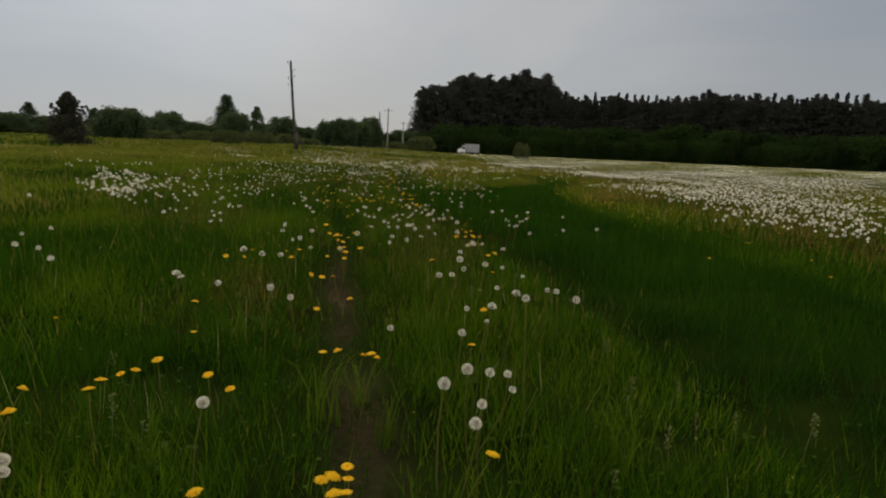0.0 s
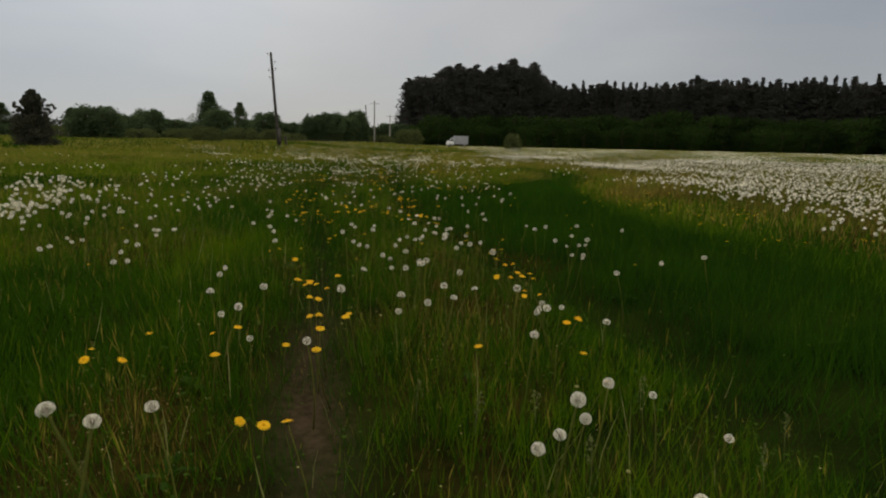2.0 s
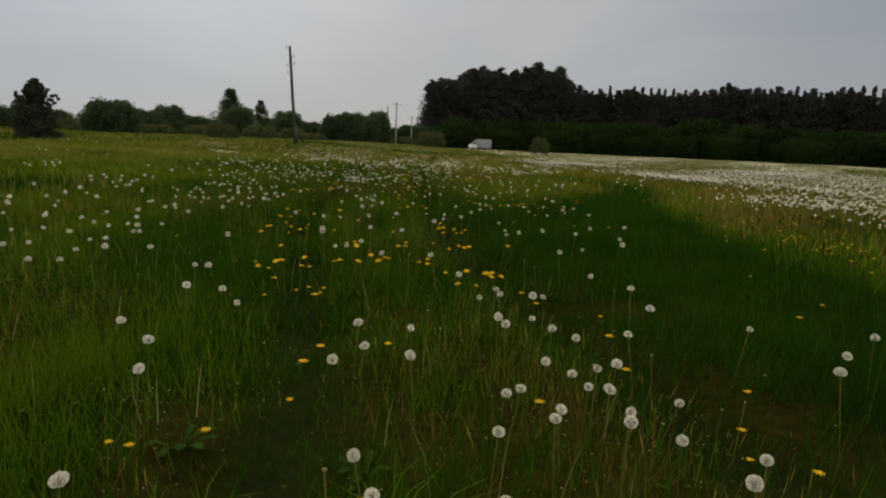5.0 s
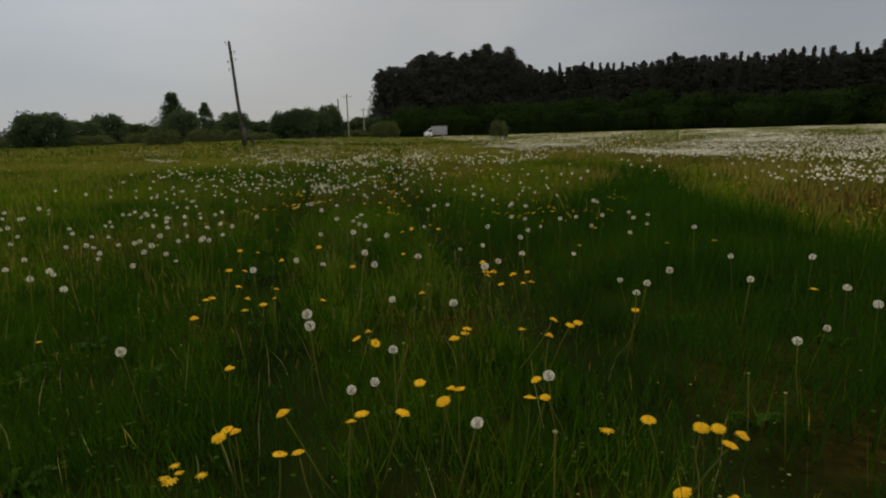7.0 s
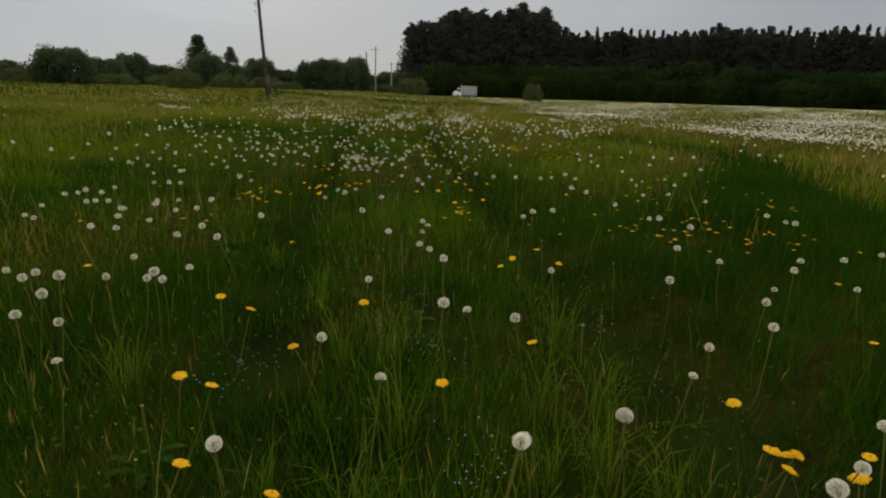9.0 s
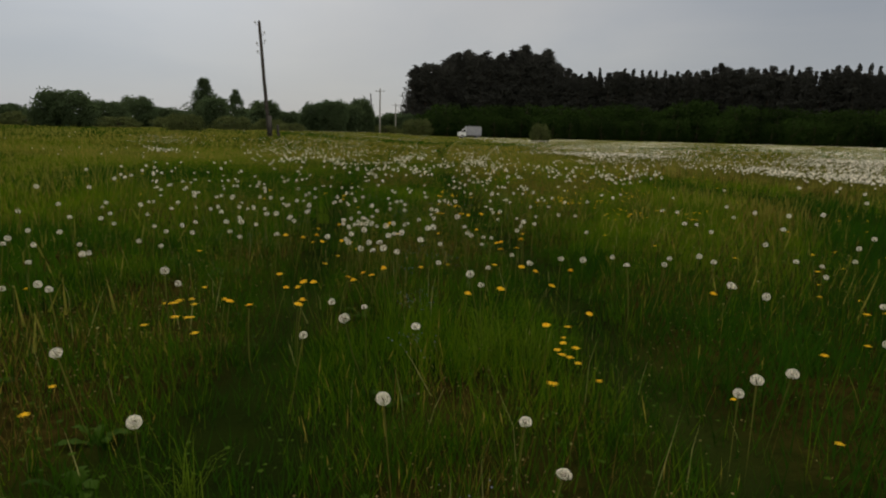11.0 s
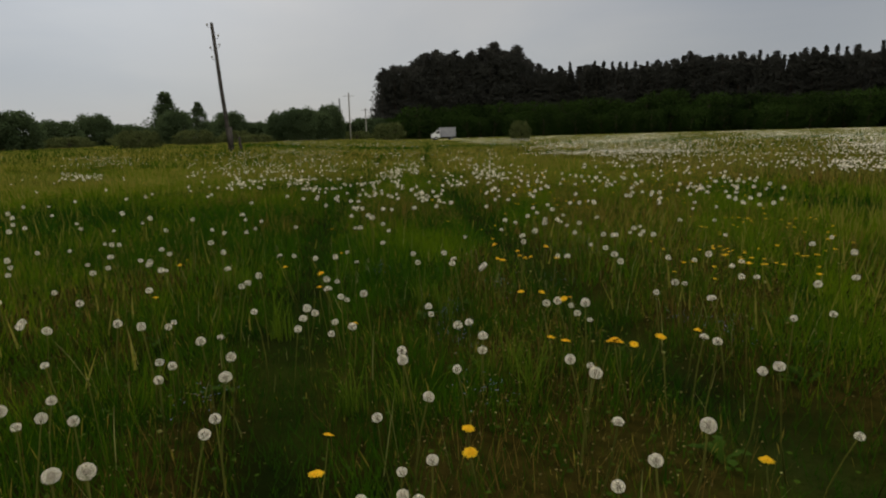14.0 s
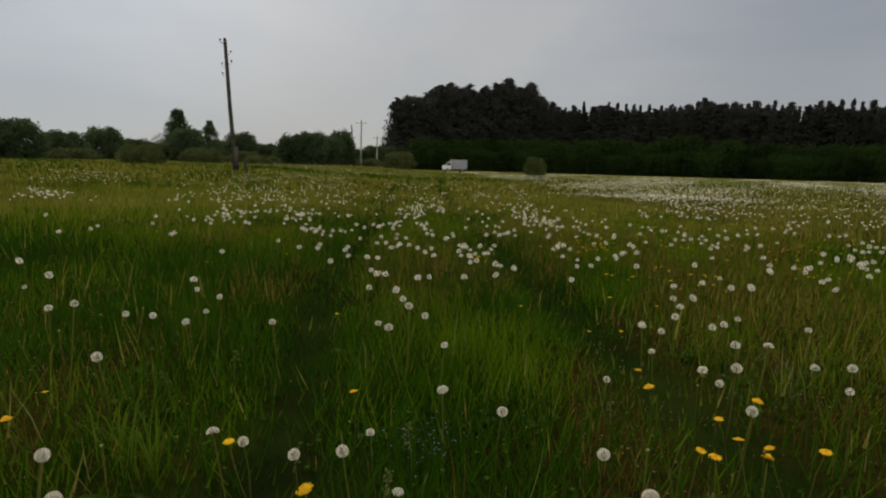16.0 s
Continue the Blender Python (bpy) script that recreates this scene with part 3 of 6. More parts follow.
def steps(inner_low, inner_high, step, low, high, growth):
    mid = list(np.arange(inner_low, inner_high + step / 2, step))
    s, v = step, mid[-1]
    while v < high:
        s *= growth
        v += s
        mid.append(v)
    s, v = step, mid[0]
    first = []
    while v > low:
        s *= growth
        v -= s
        first.append(v)
    return np.array(first[::-1] + mid)


def build_ground():
    xs, ys = steps(-2.0, 7.5, 0.09, -2500, 2500, 1.16), steps(2.5, 26.0, 0.17, -1500, 3500, 1.14)
    gx, gy = np.meshgrid(xs, ys)
    gx, gy = gx.ravel(), gy.ravel()
    verts = np.stack([gx, gy, ground_z(gx, gy)], -1)
    nx, ny = len(xs), len(ys)
    i = (np.arange(ny - 1)[:, None] * nx + np.arange(nx - 1)[None]).ravel()
    tris = np.concatenate([np.stack([i, i + 1, i + nx + 1], -1), np.stack([i, i + nx + 1, i + nx], -1)])
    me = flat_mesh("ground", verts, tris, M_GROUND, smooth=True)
    density = puffs_per_m2(gx, gy)
    # the ruts keep the dark turf colour, painted as their shade
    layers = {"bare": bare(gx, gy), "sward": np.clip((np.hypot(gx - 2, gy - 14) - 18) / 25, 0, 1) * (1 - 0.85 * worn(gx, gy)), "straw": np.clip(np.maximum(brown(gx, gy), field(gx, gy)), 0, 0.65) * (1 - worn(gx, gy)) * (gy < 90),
              "fluff": field(gx, gy) * np.clip((gy - 35) / 45, 0, 0.8)}
    for name, values in layers.items():
        me.attributes.new(name, "FLOAT", "POINT").data.foreach_set("value", values.astype(np.float32))
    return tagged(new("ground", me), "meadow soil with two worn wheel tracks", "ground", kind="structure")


build_ground()

# ---------------------------------------------------------------- sward


def scattered(count, x0, x1, y0, y1, chance):
    """Random places in a rectangle, kept by chance(x, y) between 0 and 1."""
    x, y = rng.uniform(x0, x1, count), rng.uniform(y0, y1, count)
    keep = rng.uniform(0, 1, count) < chance(x, y)
    return x[keep], y[keep]


def middle_x(y):
    return (line_x(TRACK_L, y) + line_x(TRACK_R, y)) / 2


BLADE = (np.array([(-0.5, 0, 0), (0.5, 0, 0), (-0.36, 0.14, 0.55), (0.36, 0.14, 0.55), (0, 0.5, 1.0)]),
         np.array([(0, 1, 2), (1, 3, 2), (2, 3, 4)]))
SLIVER = (np.array([(-0.5, 0, 0), (0.5, 0, 0), (0, 0.35, 1.0)]), np.array([(0, 1, 2)]))


def blades(x, y, height, width, bend, shape=BLADE):
    n = len(x)
    at = np.stack([x, y, ground_z(x, y) - 0.01], -1)
    size = np.stack([width, height * bend, height], -1)
    return strewn(shape, at, rng.uniform(0, 6.283, n), size, rng.normal(0, 0.18, n))


def close_by(x, y, reach):
    return np.abs(x - middle_x(y)) < reach


def tall_of(x, y):
    """Height of the sward: short in the tracks, long in the lush strips."""
    return (0.205 + 0.035 * wave(x, y, 0.7, 51) + 0.045 * wave(x, y, 3.4, 52) + 0.06 * lush(x, y)) * (1 - 0.4 * worn(x, y)) * rng.uniform(0.45, 1.3, len(x))


def grow(count, box, chance, width, shape=BLADE, tall=1.0, bend=(0.15, 0.9)):
    x, y = scattered(count, *box, chance)
    h = tall_of(x, y) * tall
    return blades(x, y, h, rng.uniform(*width, len(x)), rng.uniform(*bend, len(x)), shape)


def thinner(x, y):
    return 1 - 0.85 * bare(x, y) - 0.1 * worn(x, y) * (1 - bare(x, y))


def chance_of(x, y):
    return np.abs(np.modf(np.sin(x * 9731.7 + y * 3377.1) * 4375.85)[0])


def is_lush_or_rut_shade(x, y):
    """Deep green grass: the lush strips, and the wheel tracks, where it paints the shade of the ruts."""
    return np.maximum(lush(x, y), 0.66 * worn(x, y)) > 0.3 + 0.4 * chance_of(x, y)


def is_fresh(x, y):
    """Yellow-green young grass: the crown between the tracks and patches of the open meadow."""
    crown = np.exp(-((x - middle_x(y) + 0.1) / 0.62) ** 2) * np.clip((y - 23) / 6, 0.05, 0.7)
    open_left = np.clip((middle_x(y) - 1.5 - x) / 2, 0, 1)
    open_right = np.clip((x - middle_x(y) - 1.5) / 1.5, 0, 1) * np.clip((y - 12) / 10, 0, 1)
    patch = 0.5 + 0.75 * wave(x, y, 0.9, 53) + 0.35 * wave(x, y, 2.7, 54)
    # share raised off the tracks and far off, painting light on distant tips
    far_off = 0.8 * np.clip((y - 30) / 12, 0, 1)
    much = np.clip((0.2 + 0.8 * crown + 0.85 * open_left + 0.85 * open_right + far_off) * patch * 1.7, 0, 0.95) * (1 - 0.35 * brown(x, y))
    return (chance_of(y, x) < much) & ~is_lush_or_rut_shade(x, y)


def plain(x, y):
    return ~is_lush_or_rut_shade(x, y) & ~is_fresh(x, y)


def tufty(x, y):
    """The sward grows in tufts with thin places between them."""
    return np.clip(0.62 + 0.5 * wave(x, y, 5.5, 91) + 0.45 * wave(x, y, 13.0, 92), 0.12, 1)


def near_sward(kind):
    return grow(760000, (-3.5, 8.5, 3.0, 24.0), lambda x, y: tufty(x, y) * thinner(x, y) * (1 - 0.55 * brown(x, y)) * close_by(x, y, 2.7) * kind(x, y), (0.0038, 0.0075), SLIVER, 0.95, (0.4, 2.1))


def side_sward(kind):
    return grow(760000, (-7.5, 11.5, 3.0, 37.0), lambda x, y: (1 - 0.7 * brown(x, y)) * thinner(x, y) * ~(close_by(x, y, 2.7) & (y < 24)) * close_by(x, y, 5.2) * (1 - 0.7 * field(x, y)) * kind(x, y), (0.007, 0.014), SLIVER, 1.0, (0.5, 2.4))


def mid_sward(kind):
    return grow(640000, (-26.0, 26.0, -9.0, 50.0), lambda x, y: ~(close_by(x, y, 5.2) & (y > 3) & (y < 37)) * (1 - 0.7 * field(x, y)) * (np.abs(x - 1) < 5 + 0.78 * np.maximum(y, 14)) * np.clip(1.5 - y / 45, 0.4, 1) * (1 - 0.7 * brown(x, y)) * thinner(x, y) * kind(x, y), (0.02, 0.045), SLIVER, 1.05, (0.4, 1.3))


far_green = grow(200000, (-80.0, 80.0, 45.0, 140.0), lambda x, y: (np.abs(x - 1) < 8 + 0.75 * y) * np.clip(1.5 - y / 120, 0.4, 1) * (1 - 0.5 * worn(x, y)), (0.08, 0.2), SLIVER, 1.15, (0.4, 1.3))
tagged(new("meadow_grass", flat_mesh("meadow_grass", *merged(near_sward(plain), side_sward(plain), mid_sward(plain), far_green), M_GRASS)), "dark green meadow grass", "grass", kind="stuff")
tagged(new("fresh_grass", flat_mesh("fresh_grass", *merged(near_sward(is_fresh), side_sward(is_fresh), mid_sward(is_fresh)), M_FRESH)), "fresh yellow-green grass between the tracks and in patches", "grass", kind="stuff")
# in the tracks this dark grass stands for the shade of the ruts
near_lush_and_ruts = grow(620000, (-5.5, 12.0, 3.0, 27.0), lambda x, y: tufty(x, y) * is_lush_or_rut_shade(x, y) * thinner(x, y) * close_by(x, y, 6.2), (0.0045, 0.0085), SLIVER, 0.9, (0.6, 2.6))
mid_lush_and_ruts = grow(260000, (-14.0, 12.0, 4.0, 50.0), lambda x, y: is_lush_or_rut_shade(x, y) * ~(close_by(x, y, 6.2) & (y < 27)), (0.012, 0.026), SLIVER, 0.95, (0.5, 2.0))
tagged(new("tall_lush_grass", flat_mesh("tall_lush_grass", *merged(near_lush_and_ruts, mid_lush_and_ruts), M_LUSH)), "soft deep green grass without flowers, in the ruts painted as their shade", "grass", kind="stuff")
# paler grass mixed in away from the tracks, painting light on the tips
far_lit_grass = grow(330000, (-80.0, 80.0, 34.0, 140.0), lambda x, y: (np.abs(x - 1) < 8 + 0.75 * y) * np.clip((y - 34) / 22, 0, 0.95) * np.clip(0.55 + 0.8 * wave(x, y, 0.3, 71), 0.1, 1) * (1 - 0.95 * worn(x, y)), (0.05, 0.13), SLIVER, 1.25, (0.3, 1.2))
side_lit_grass = grow(420000, (-28.0, 24.0, 4.0, 50.0), lambda x, y: (np.abs(x - 1) < 5 + 0.78 * y) * np.where(close_by(x, y, 5.0) & (y < 31), 0.3, 1.0) * (1 - 0.75 * np.exp(-((x - line_x(FIELD, y) + 0.6) / 1.6) ** 2) * (y < 36)) * np.clip(np.maximum(0.15 * field(x, y), (np.abs(x - middle_x(y)) + 0.15 * y - 4.6) / 5 * (1 - 0.7 * field(x, y))), 0, 1) * np.clip(0.6 + 0.7 * wave(x, y, 0.5, 72), 0.1, 1) * (1 - lush(x, y)), (0.012, 0.026), SLIVER, 1.15, (0.3, 1.2))
lit_grass = merged(far_lit_grass, side_lit_grass)
tagged(new("flowering_grass", flat_mesh("flowering_grass", *lit_grass, M_LIT_GRASS)), "yellowish grass across the far meadow, painted lighter as lit tips", "grass", kind="stuff")

# dry flower stalks, brown among the seed heads
stalk_chance = lambda x, y: np.clip(np.maximum(brown(x, y), 0.35 * field(x, y)), 0.015, 1) * (1 - worn(x, y)) * ~is_lush_or_rut_shade(x, y)  # noqa: E731
near_stalks = grow(75000, (-5.5, 10.0, 3.0, 27.0), lambda x, y: stalk_chance(x, y) * close_by(x, y, 4.2), (0.0024, 0.0042), SLIVER, 1.0, (0.3, 2.0))
mid_stalks = grow(380000, (-12.0, 30.0, 4.0, 70.0), lambda x, y: stalk_chance(x, y) * ~(close_by(x, y, 4.2) & (y < 27)), (0.008, 0.016), SLIVER, 1.1, (0.2, 1.5))
tagged(new("dry_stalks", flat_mesh("dry_stalks", *merged(near_stalks, mid_stalks), M_STALK)), "brown dry flower stalks among the grass", "stalks", kind="stuff")
# thin flowering culms with small spindle heads that stand above the sward, added to lighten it at low angles
CULM = (np.array([(-0.1, 0, 0), (0.1, 0, 0), (0, 0.3, 0.8), (0, 0.28, 0.72), (-0.5, 0.34, 0.86), (0.5, 0.34, 0.86), (0, 0.42, 1.0)]), np.array([(0, 1, 2), (3, 5, 4), (4, 5, 6)]))
culm_chance = lambda x, y: np.clip(0.32 + 0.9 * brown(x, y) + 0.3 * eased((y - 26) / 10), 0, 1) * (1 - lush(x, y)) * (1 - 0.75 * worn(x, y)) * (1 - 0.7 * field(x, y)) * np.clip(0.6 + 0.6 * wave(x, y, 1.7, 97), 0.1, 1)  # noqa: E731
near_culms = grow(60000, (-6.0, 10.0, 3.0, 30.0), lambda x, y: culm_chance(x, y) * close_by(x, y, 5.0), (0.0022, 0.0045), CULM, 1.42, (0.1, 0.9))
mid_culms = grow(540000, (-24.0, 24.0, 3.0, 62.0), lambda x, y: culm_chance(x, y) * ~(close_by(x, y, 5.0) & (y < 30)) * (np.abs(x - 1) < 5 + 0.78 * y) , (0.004, 0.008), CULM, 1.35, (0.2, 1.1))
tagged(new("grass_culms", flat_mesh("grass_culms", *merged(near_culms, mid_culms), M_CULM)), "thin straw-brown flowering grass stems above the sward", "grass", kind="stuff")
# lighter blades over the deep green grass, painting light on its tips
lush_lit_tips = grow(60000, (-9.0, 12.0, 3.0, 36.0), lambda x, y: 0.5 * is_lush_or_rut_shade(x, y) * (1 - worn(x, y)), (0.002, 0.004), SLIVER, 1.3, (0.2, 1.0))
tagged(new("lush_grass_tips", flat_mesh("lush_grass_tips", *lush_lit_tips, M_FRESH)), "lighter green blades painted as lit tips above the deep green grass", "grass", kind="stuff")
pale = grow(3600, (-2.0, 10.0, 3.0, 27.0), lambda x, y: 0.5 * thinner(x, y) * close_by(x, y, 4.0) * (1 - lush(x, y)), (0.003, 0.006), BLADE, 1.4, (0.1, 0.9))
tagged(new("pale_grass_blades", flat_mesh("pale_grass_blades", *pale, M_PALE)), "single pale bleached grass blades", "grass", kind="stuff")

# small round leaves of low herbs between the blades
HERB = (np.array([(0, 0, 0), (-0.5, 0.35, 0.1), (0.5, 0.35, 0.1), (-0.42, 0.8, 0.12), (0.42, 0.8, 0.12), (0, 1.1, 0.02)]), np.array([(0, 2, 1), (1, 2, 3), (2, 4, 3), (3, 4, 5)]))


def herbs(count, box, reach, low, high):
    x, y = scattered(count, *box, lambda x, y: np.clip(0.4 + 0.8 * wave(x, y, 4.2, 95), 0.06, 1) * thinner(x, y) * close_by(x, y, reach) * (1 - 0.75 * lush(x, y)))
    z = ground_z(x, y) + rng.uniform(0.03, 0.19, len(x)) * (1 - 0.4 * worn(x, y))
    return strewn(HERB, np.stack([x, y, z], -1), rng.uniform(0, 6.283, len(x)), rng.uniform(low, high, len(x)), rng.normal(0, 0.5, len(x)))


tagged(new("herb_leaves", flat_mesh("herb_leaves", *herbs(26000, (-3.5, 8.5, 3.0, 25.0), 3.2, 0.009, 0.024), M_HERB)), "small round green leaves of low herbs", "leaves", kind="stuff")

# toothed rosette leaves
TOOTHED = (np.array([(-0.1, 0, 0.0), (0.1, 0, 0.0), (-0.3, 0.25, 0.32), (0.3, 0.25, 0.32), (-0.16, 0.36, 0.42), (0.16, 0.36, 0.42), (-0.5, 0.6, 0.62),
                     (0.5, 0.6, 0.62), (-0.24, 0.72, 0.66), (0.24, 0.72, 0.66), (-0.45, 0.95, 0.66), (0.45, 0.95, 0.66), (0, 1.2, 0.56)]),
           np.array([(0, 1, 2), (1, 3, 2), (2, 3, 4), (3, 5, 4), (4, 5, 6), (5, 7, 6), (6, 7, 8), (7, 9, 8), (8, 9, 10), (9, 11, 10), (10, 11, 12)]))
hx, hy = scattered(420, -2.0, 10.0, 3.0, 27.0, lambda x, y: 0.8 * thinner(x, y) * (1 - worn(x, y)) * close_by(x, y, 4.2) * (1 - 0.8 * lush(x, y)))
lx, ly = np.repeat(hx, 7) + rng.normal(0, 0.012, 7 * len(hx)), np.repeat(hy, 7) + rng.normal(0, 0.012, 7 * len(hx))
leaf_size = np.stack([rng.uniform(0.03, 0.055, len(lx)), rng.uniform(0.07, 0.12, len(lx)), rng.uniform(0.04, 0.1, len(lx))], -1)
leaves = strewn(TOOTHED, np.stack([lx, ly, ground_z(lx, ly) - 0.005], -1), rng.uniform(0, 6.283, len(lx)), leaf_size)
tagged(new("rosette_leaves", flat_mesh("rosette_leaves", *leaves, M_LEAF)), "dark toothed dandelion leaves in the grass", "leaves", kind="stuff")

# ---------------------------------------------------------------- dandelions
R = 0.0208   # radius of a seed head


def seed_head(tufts, spread, seed, top=1.0, hairs=9, wide_by=0.018):
    """Parachutes of fluff round a small core: each a thin stalk and a star of hairs. spread: how much of the ball is left."""
    r = np.random.default_rng(seed)
    verts, tris = [], []
    for k in range(tufts):
        z = 1 - 2 * (k + 0.5) / tufts
        if z < spread:
            continue
        a = k * 2.39996 + r.uniform(-0.1, 0.1)
        out = Vector((math.sqrt(1 - z * z) * math.cos(a), math.sqrt(1 - z * z) * math.sin(a), z)).normalized()
        side = out.cross(Vector((0.3, 0.2, 0.93))).normalized()
        other = out.cross(side)
        hub = out * R * 0.78
        for h in range(hairs):
            b = h * 2 * math.pi / hairs + r.uniform(-0.2, 0.2)
            tip = out * R * r.uniform(0.9, 1.0) + (side * math.cos(b) + other * math.sin(b)) * R * 0.29
            wide = (side * -math.sin(b) + other * math.cos(b)) * R * wide_by
            n = len(verts)
            verts += [hub, tip + wide, tip - wide]
            tris.append((n, n + 1, n + 2))
    v = np.array([p[:] for p in verts])
    v[:, 2] *= top
    return v, np.array(tris)


HEADS = [seed_head(95, -0.86, 1), seed_head(95, -0.8, 2, 0.84), seed_head(90, -0.25, 3, 0.95), seed_head(110, 0.0, 4, 0.8), seed_head(105, -0.88, 5, 0.93)]


def seed_core(seeds, seed):
    """The brown middle of a head: a knob set with seeds and their thin beaks."""
    r = np.random.default_rng(seed)
    verts, tris = [], []
    for k in range(seeds):
        z = 1 - 2 * (k + 0.5) / seeds
        a = k * 2.39996 + r.uniform(-0.1, 0.1)
        out = Vector((math.sqrt(1 - z * z) * math.cos(a), math.sqrt(1 - z * z) * math.sin(a), z))
        side = out.cross(Vector((0.3, 0.2, 0.93))).normalized()
        n = len(verts)
        verts += [out * R * 0.25 + side * 0.0007, out * R * 0.25 - side * 0.0007, out * R * r.uniform(0.55, 0.8)]
        tris.append((n, n + 1, n + 2))
    return merged(ball(R * 0.48, 0.9, 1), (np.array([v[:] for v in verts]), np.array(tris)))


CORE = ball(R * 0.42, 0.9, 1)
STEM = tube([(0, 0, 0), (0.012, 0.004, 0.35), (0.01, -0.004, 0.7), (0, 0, 1)], [0.0032, 0.0028, 0.0024, 0.0021], 5)
HEAD_MESH = [flat_mesh("fluff", *h, M_FLUFF) for h in HEADS]
CORE_MESH = flat_mesh("core", *seed_core(80, 9), M_SEED)


def stem_mesh(height, lean, mat):
    v, f = STEM
    v = v.copy()
    v[:, 0] = v[:, 0] * height * 3 + lean * (v[:, 2] - 1) * height
    v[:, 2] = (v[:, 2] - 1) * height
    return flat_mesh("stem", v, f, mat, True)


STEM_MESH = [stem_mesh(0.47, 0.0, M_STEM), stem_mesh(0.47, 0.08, M_STEM), stem_mesh(0.47, -0.06, M_STEM), stem_mesh(0.47, 0.15, M_STEM)]


def petals(seed, rings, open_up):
    """A golden head: rings of narrow strap petals, the outer ones lower and longer."""
    r = np.random.default_rng(seed)
    verts, tris = [], []
    for ring, (count, reach, rise) in enumerate(rings):
        for k in range(count):
            a = 2 * math.pi * (k + 0.5 * (ring % 2)) / count + r.uniform(-0.08, 0.08)
            far, up = reach * r.uniform(0.88, 1.08), rise * open_up + r.uniform(-0.001, 0.001)
            out, side = Vector((math.cos(a), math.sin(a), 0)), Vector((-math.sin(a), math.cos(a), 0))
            n = len(verts)
            half = 0.0026
            verts += [out * 0.003 + side * 0.001, out * 0.003 - side * 0.001, out * far * 0.6 + side * half + Vector((0, 0, up)),
                      out * far * 0.6 - side * half + Vector((0, 0, up)), out * far + side * half * 0.8 + Vector((0, 0, up * 0.75)), out * far - side * half * 0.8 + Vector((0, 0, up * 0.75))]
            tris += [(n, n + 1, n + 2), (n + 1, n + 3, n + 2), (n + 2, n + 3, n + 4), (n + 3, n + 5, n + 4)]
    return np.array([p[:] for p in verts]), np.array(tris)


RINGS = [(20, 0.0235, 0.003), (18, 0.02, 0.006), (14, 0.013, 0.009), (9, 0.008, 0.011)]
GOLDS = [petals(1, RINGS, 1.0), petals(2, RINGS, 1.5), petals(3, RINGS[:3], 0.8)]
GOLD_MESH = [flat_mesh("petals", *g, M_GOLD) for g in GOLDS]
MID = ball(0.0062, 0.7, 1)
MID_MESH = flat_mesh("middle", MID[0] + np.array((0, 0, 0.007)), MID[1], M_GOLD_MID, True)
CUP = tube([(0, 0, -0.012), (0, 0, -0.006), (0, 0, 0.002)], [0.003, 0.006, 0.007], 7)
CUP_MESH = flat_mesh("green_cup", *CUP, M_LEAF, True)
GOLD_STEM = [stem_mesh(0.38, 0.0, M_STEM), stem_mesh(0.38, 0.2, M_STEM), stem_mesh(0.38, -0.15, M_STEM)]

SEED_NEAR_a = [(3.28, 3.00), (3.23, 3.06), (3.57, 3.49), (4.47, 3.49), (4.49, 3.64), (4.35, 3.77), (4.60, 3.77), (4.43, 3.93), (4.59, 3.94), (4.52, 3.95), (4.05, 4.42), (4.39, 4.45), (4.51, 4.61), (4.40, 4.90), (3.40, 4.93), (2.65, 5.15), (4.95, 5.41), (4.90, 5.47), (4.76, 5.79), (4.63, 6.10), (4.50, 6.20), (3.30, 6.55), (3.04, 6.58), (4.29, 6.76), (2.79, 6.88), (4.66, 6.97), (2.80, 7.07), (3.63, 7.08), (4.34, 7.12), (4.36, 7.20), (4.40, 7.20), (4.48, 7.22), (3.77, 7.22), (4.38, 7.25), (3.61, 7.37), (3.25, 7.47), (2.45, 7.68), (3.28, 8.04), (3.56, 8.08), (3.46, 8.11), (4.98, 8.13), (3.66, 8.22), (3.64, 8.24), (3.63, 8.34), (3.41, 8.42), (3.67, 8.45), (3.33, 8.59), (4.84, 8.63)]
SEED_NEAR_b = [(3.49, 8.71), (4.17, 8.79), (4.79, 8.80), (4.88, 8.81), (3.16, 8.88), (3.38, 8.97), (3.88, 8.97), (3.00, 9.13), (4.80, 9.14), (3.99, 9.15), (4.98, 9.26), (4.08, 9.29), (3.76, 9.45), (3.77, 9.50), (2.19, 12.07), (2.26, 12.13), (3.88, 12.46), (4.07, 12.58), (1.90, 12.76), (1.84, 12.97), (2.54, 13.06), (2.23, 13.18), (3.48, 13.20), (3.60, 13.40), (3.47, 13.46), (2.75, 13.91), (2.84, 13.97), (2.04, 14.04), (0.60, 14.36), (2.61, 14.45), (0.38, 14.69), (0.21, 14.70), (3.10, 14.95), (1.89, 14.98), (-0.08, 15.13), (-0.07, 15.20), (0.51, 15.21), (0.25, 15.21), (0.44, 15.21), (3.20, 15.23), (0.42, 15.31), (1.43, 15.32), (3.34, 15.45), (2.88, 15.54), (2.31, 15.61), (1.76, 15.73), (3.26, 15.90), (1.67, 15.97)]
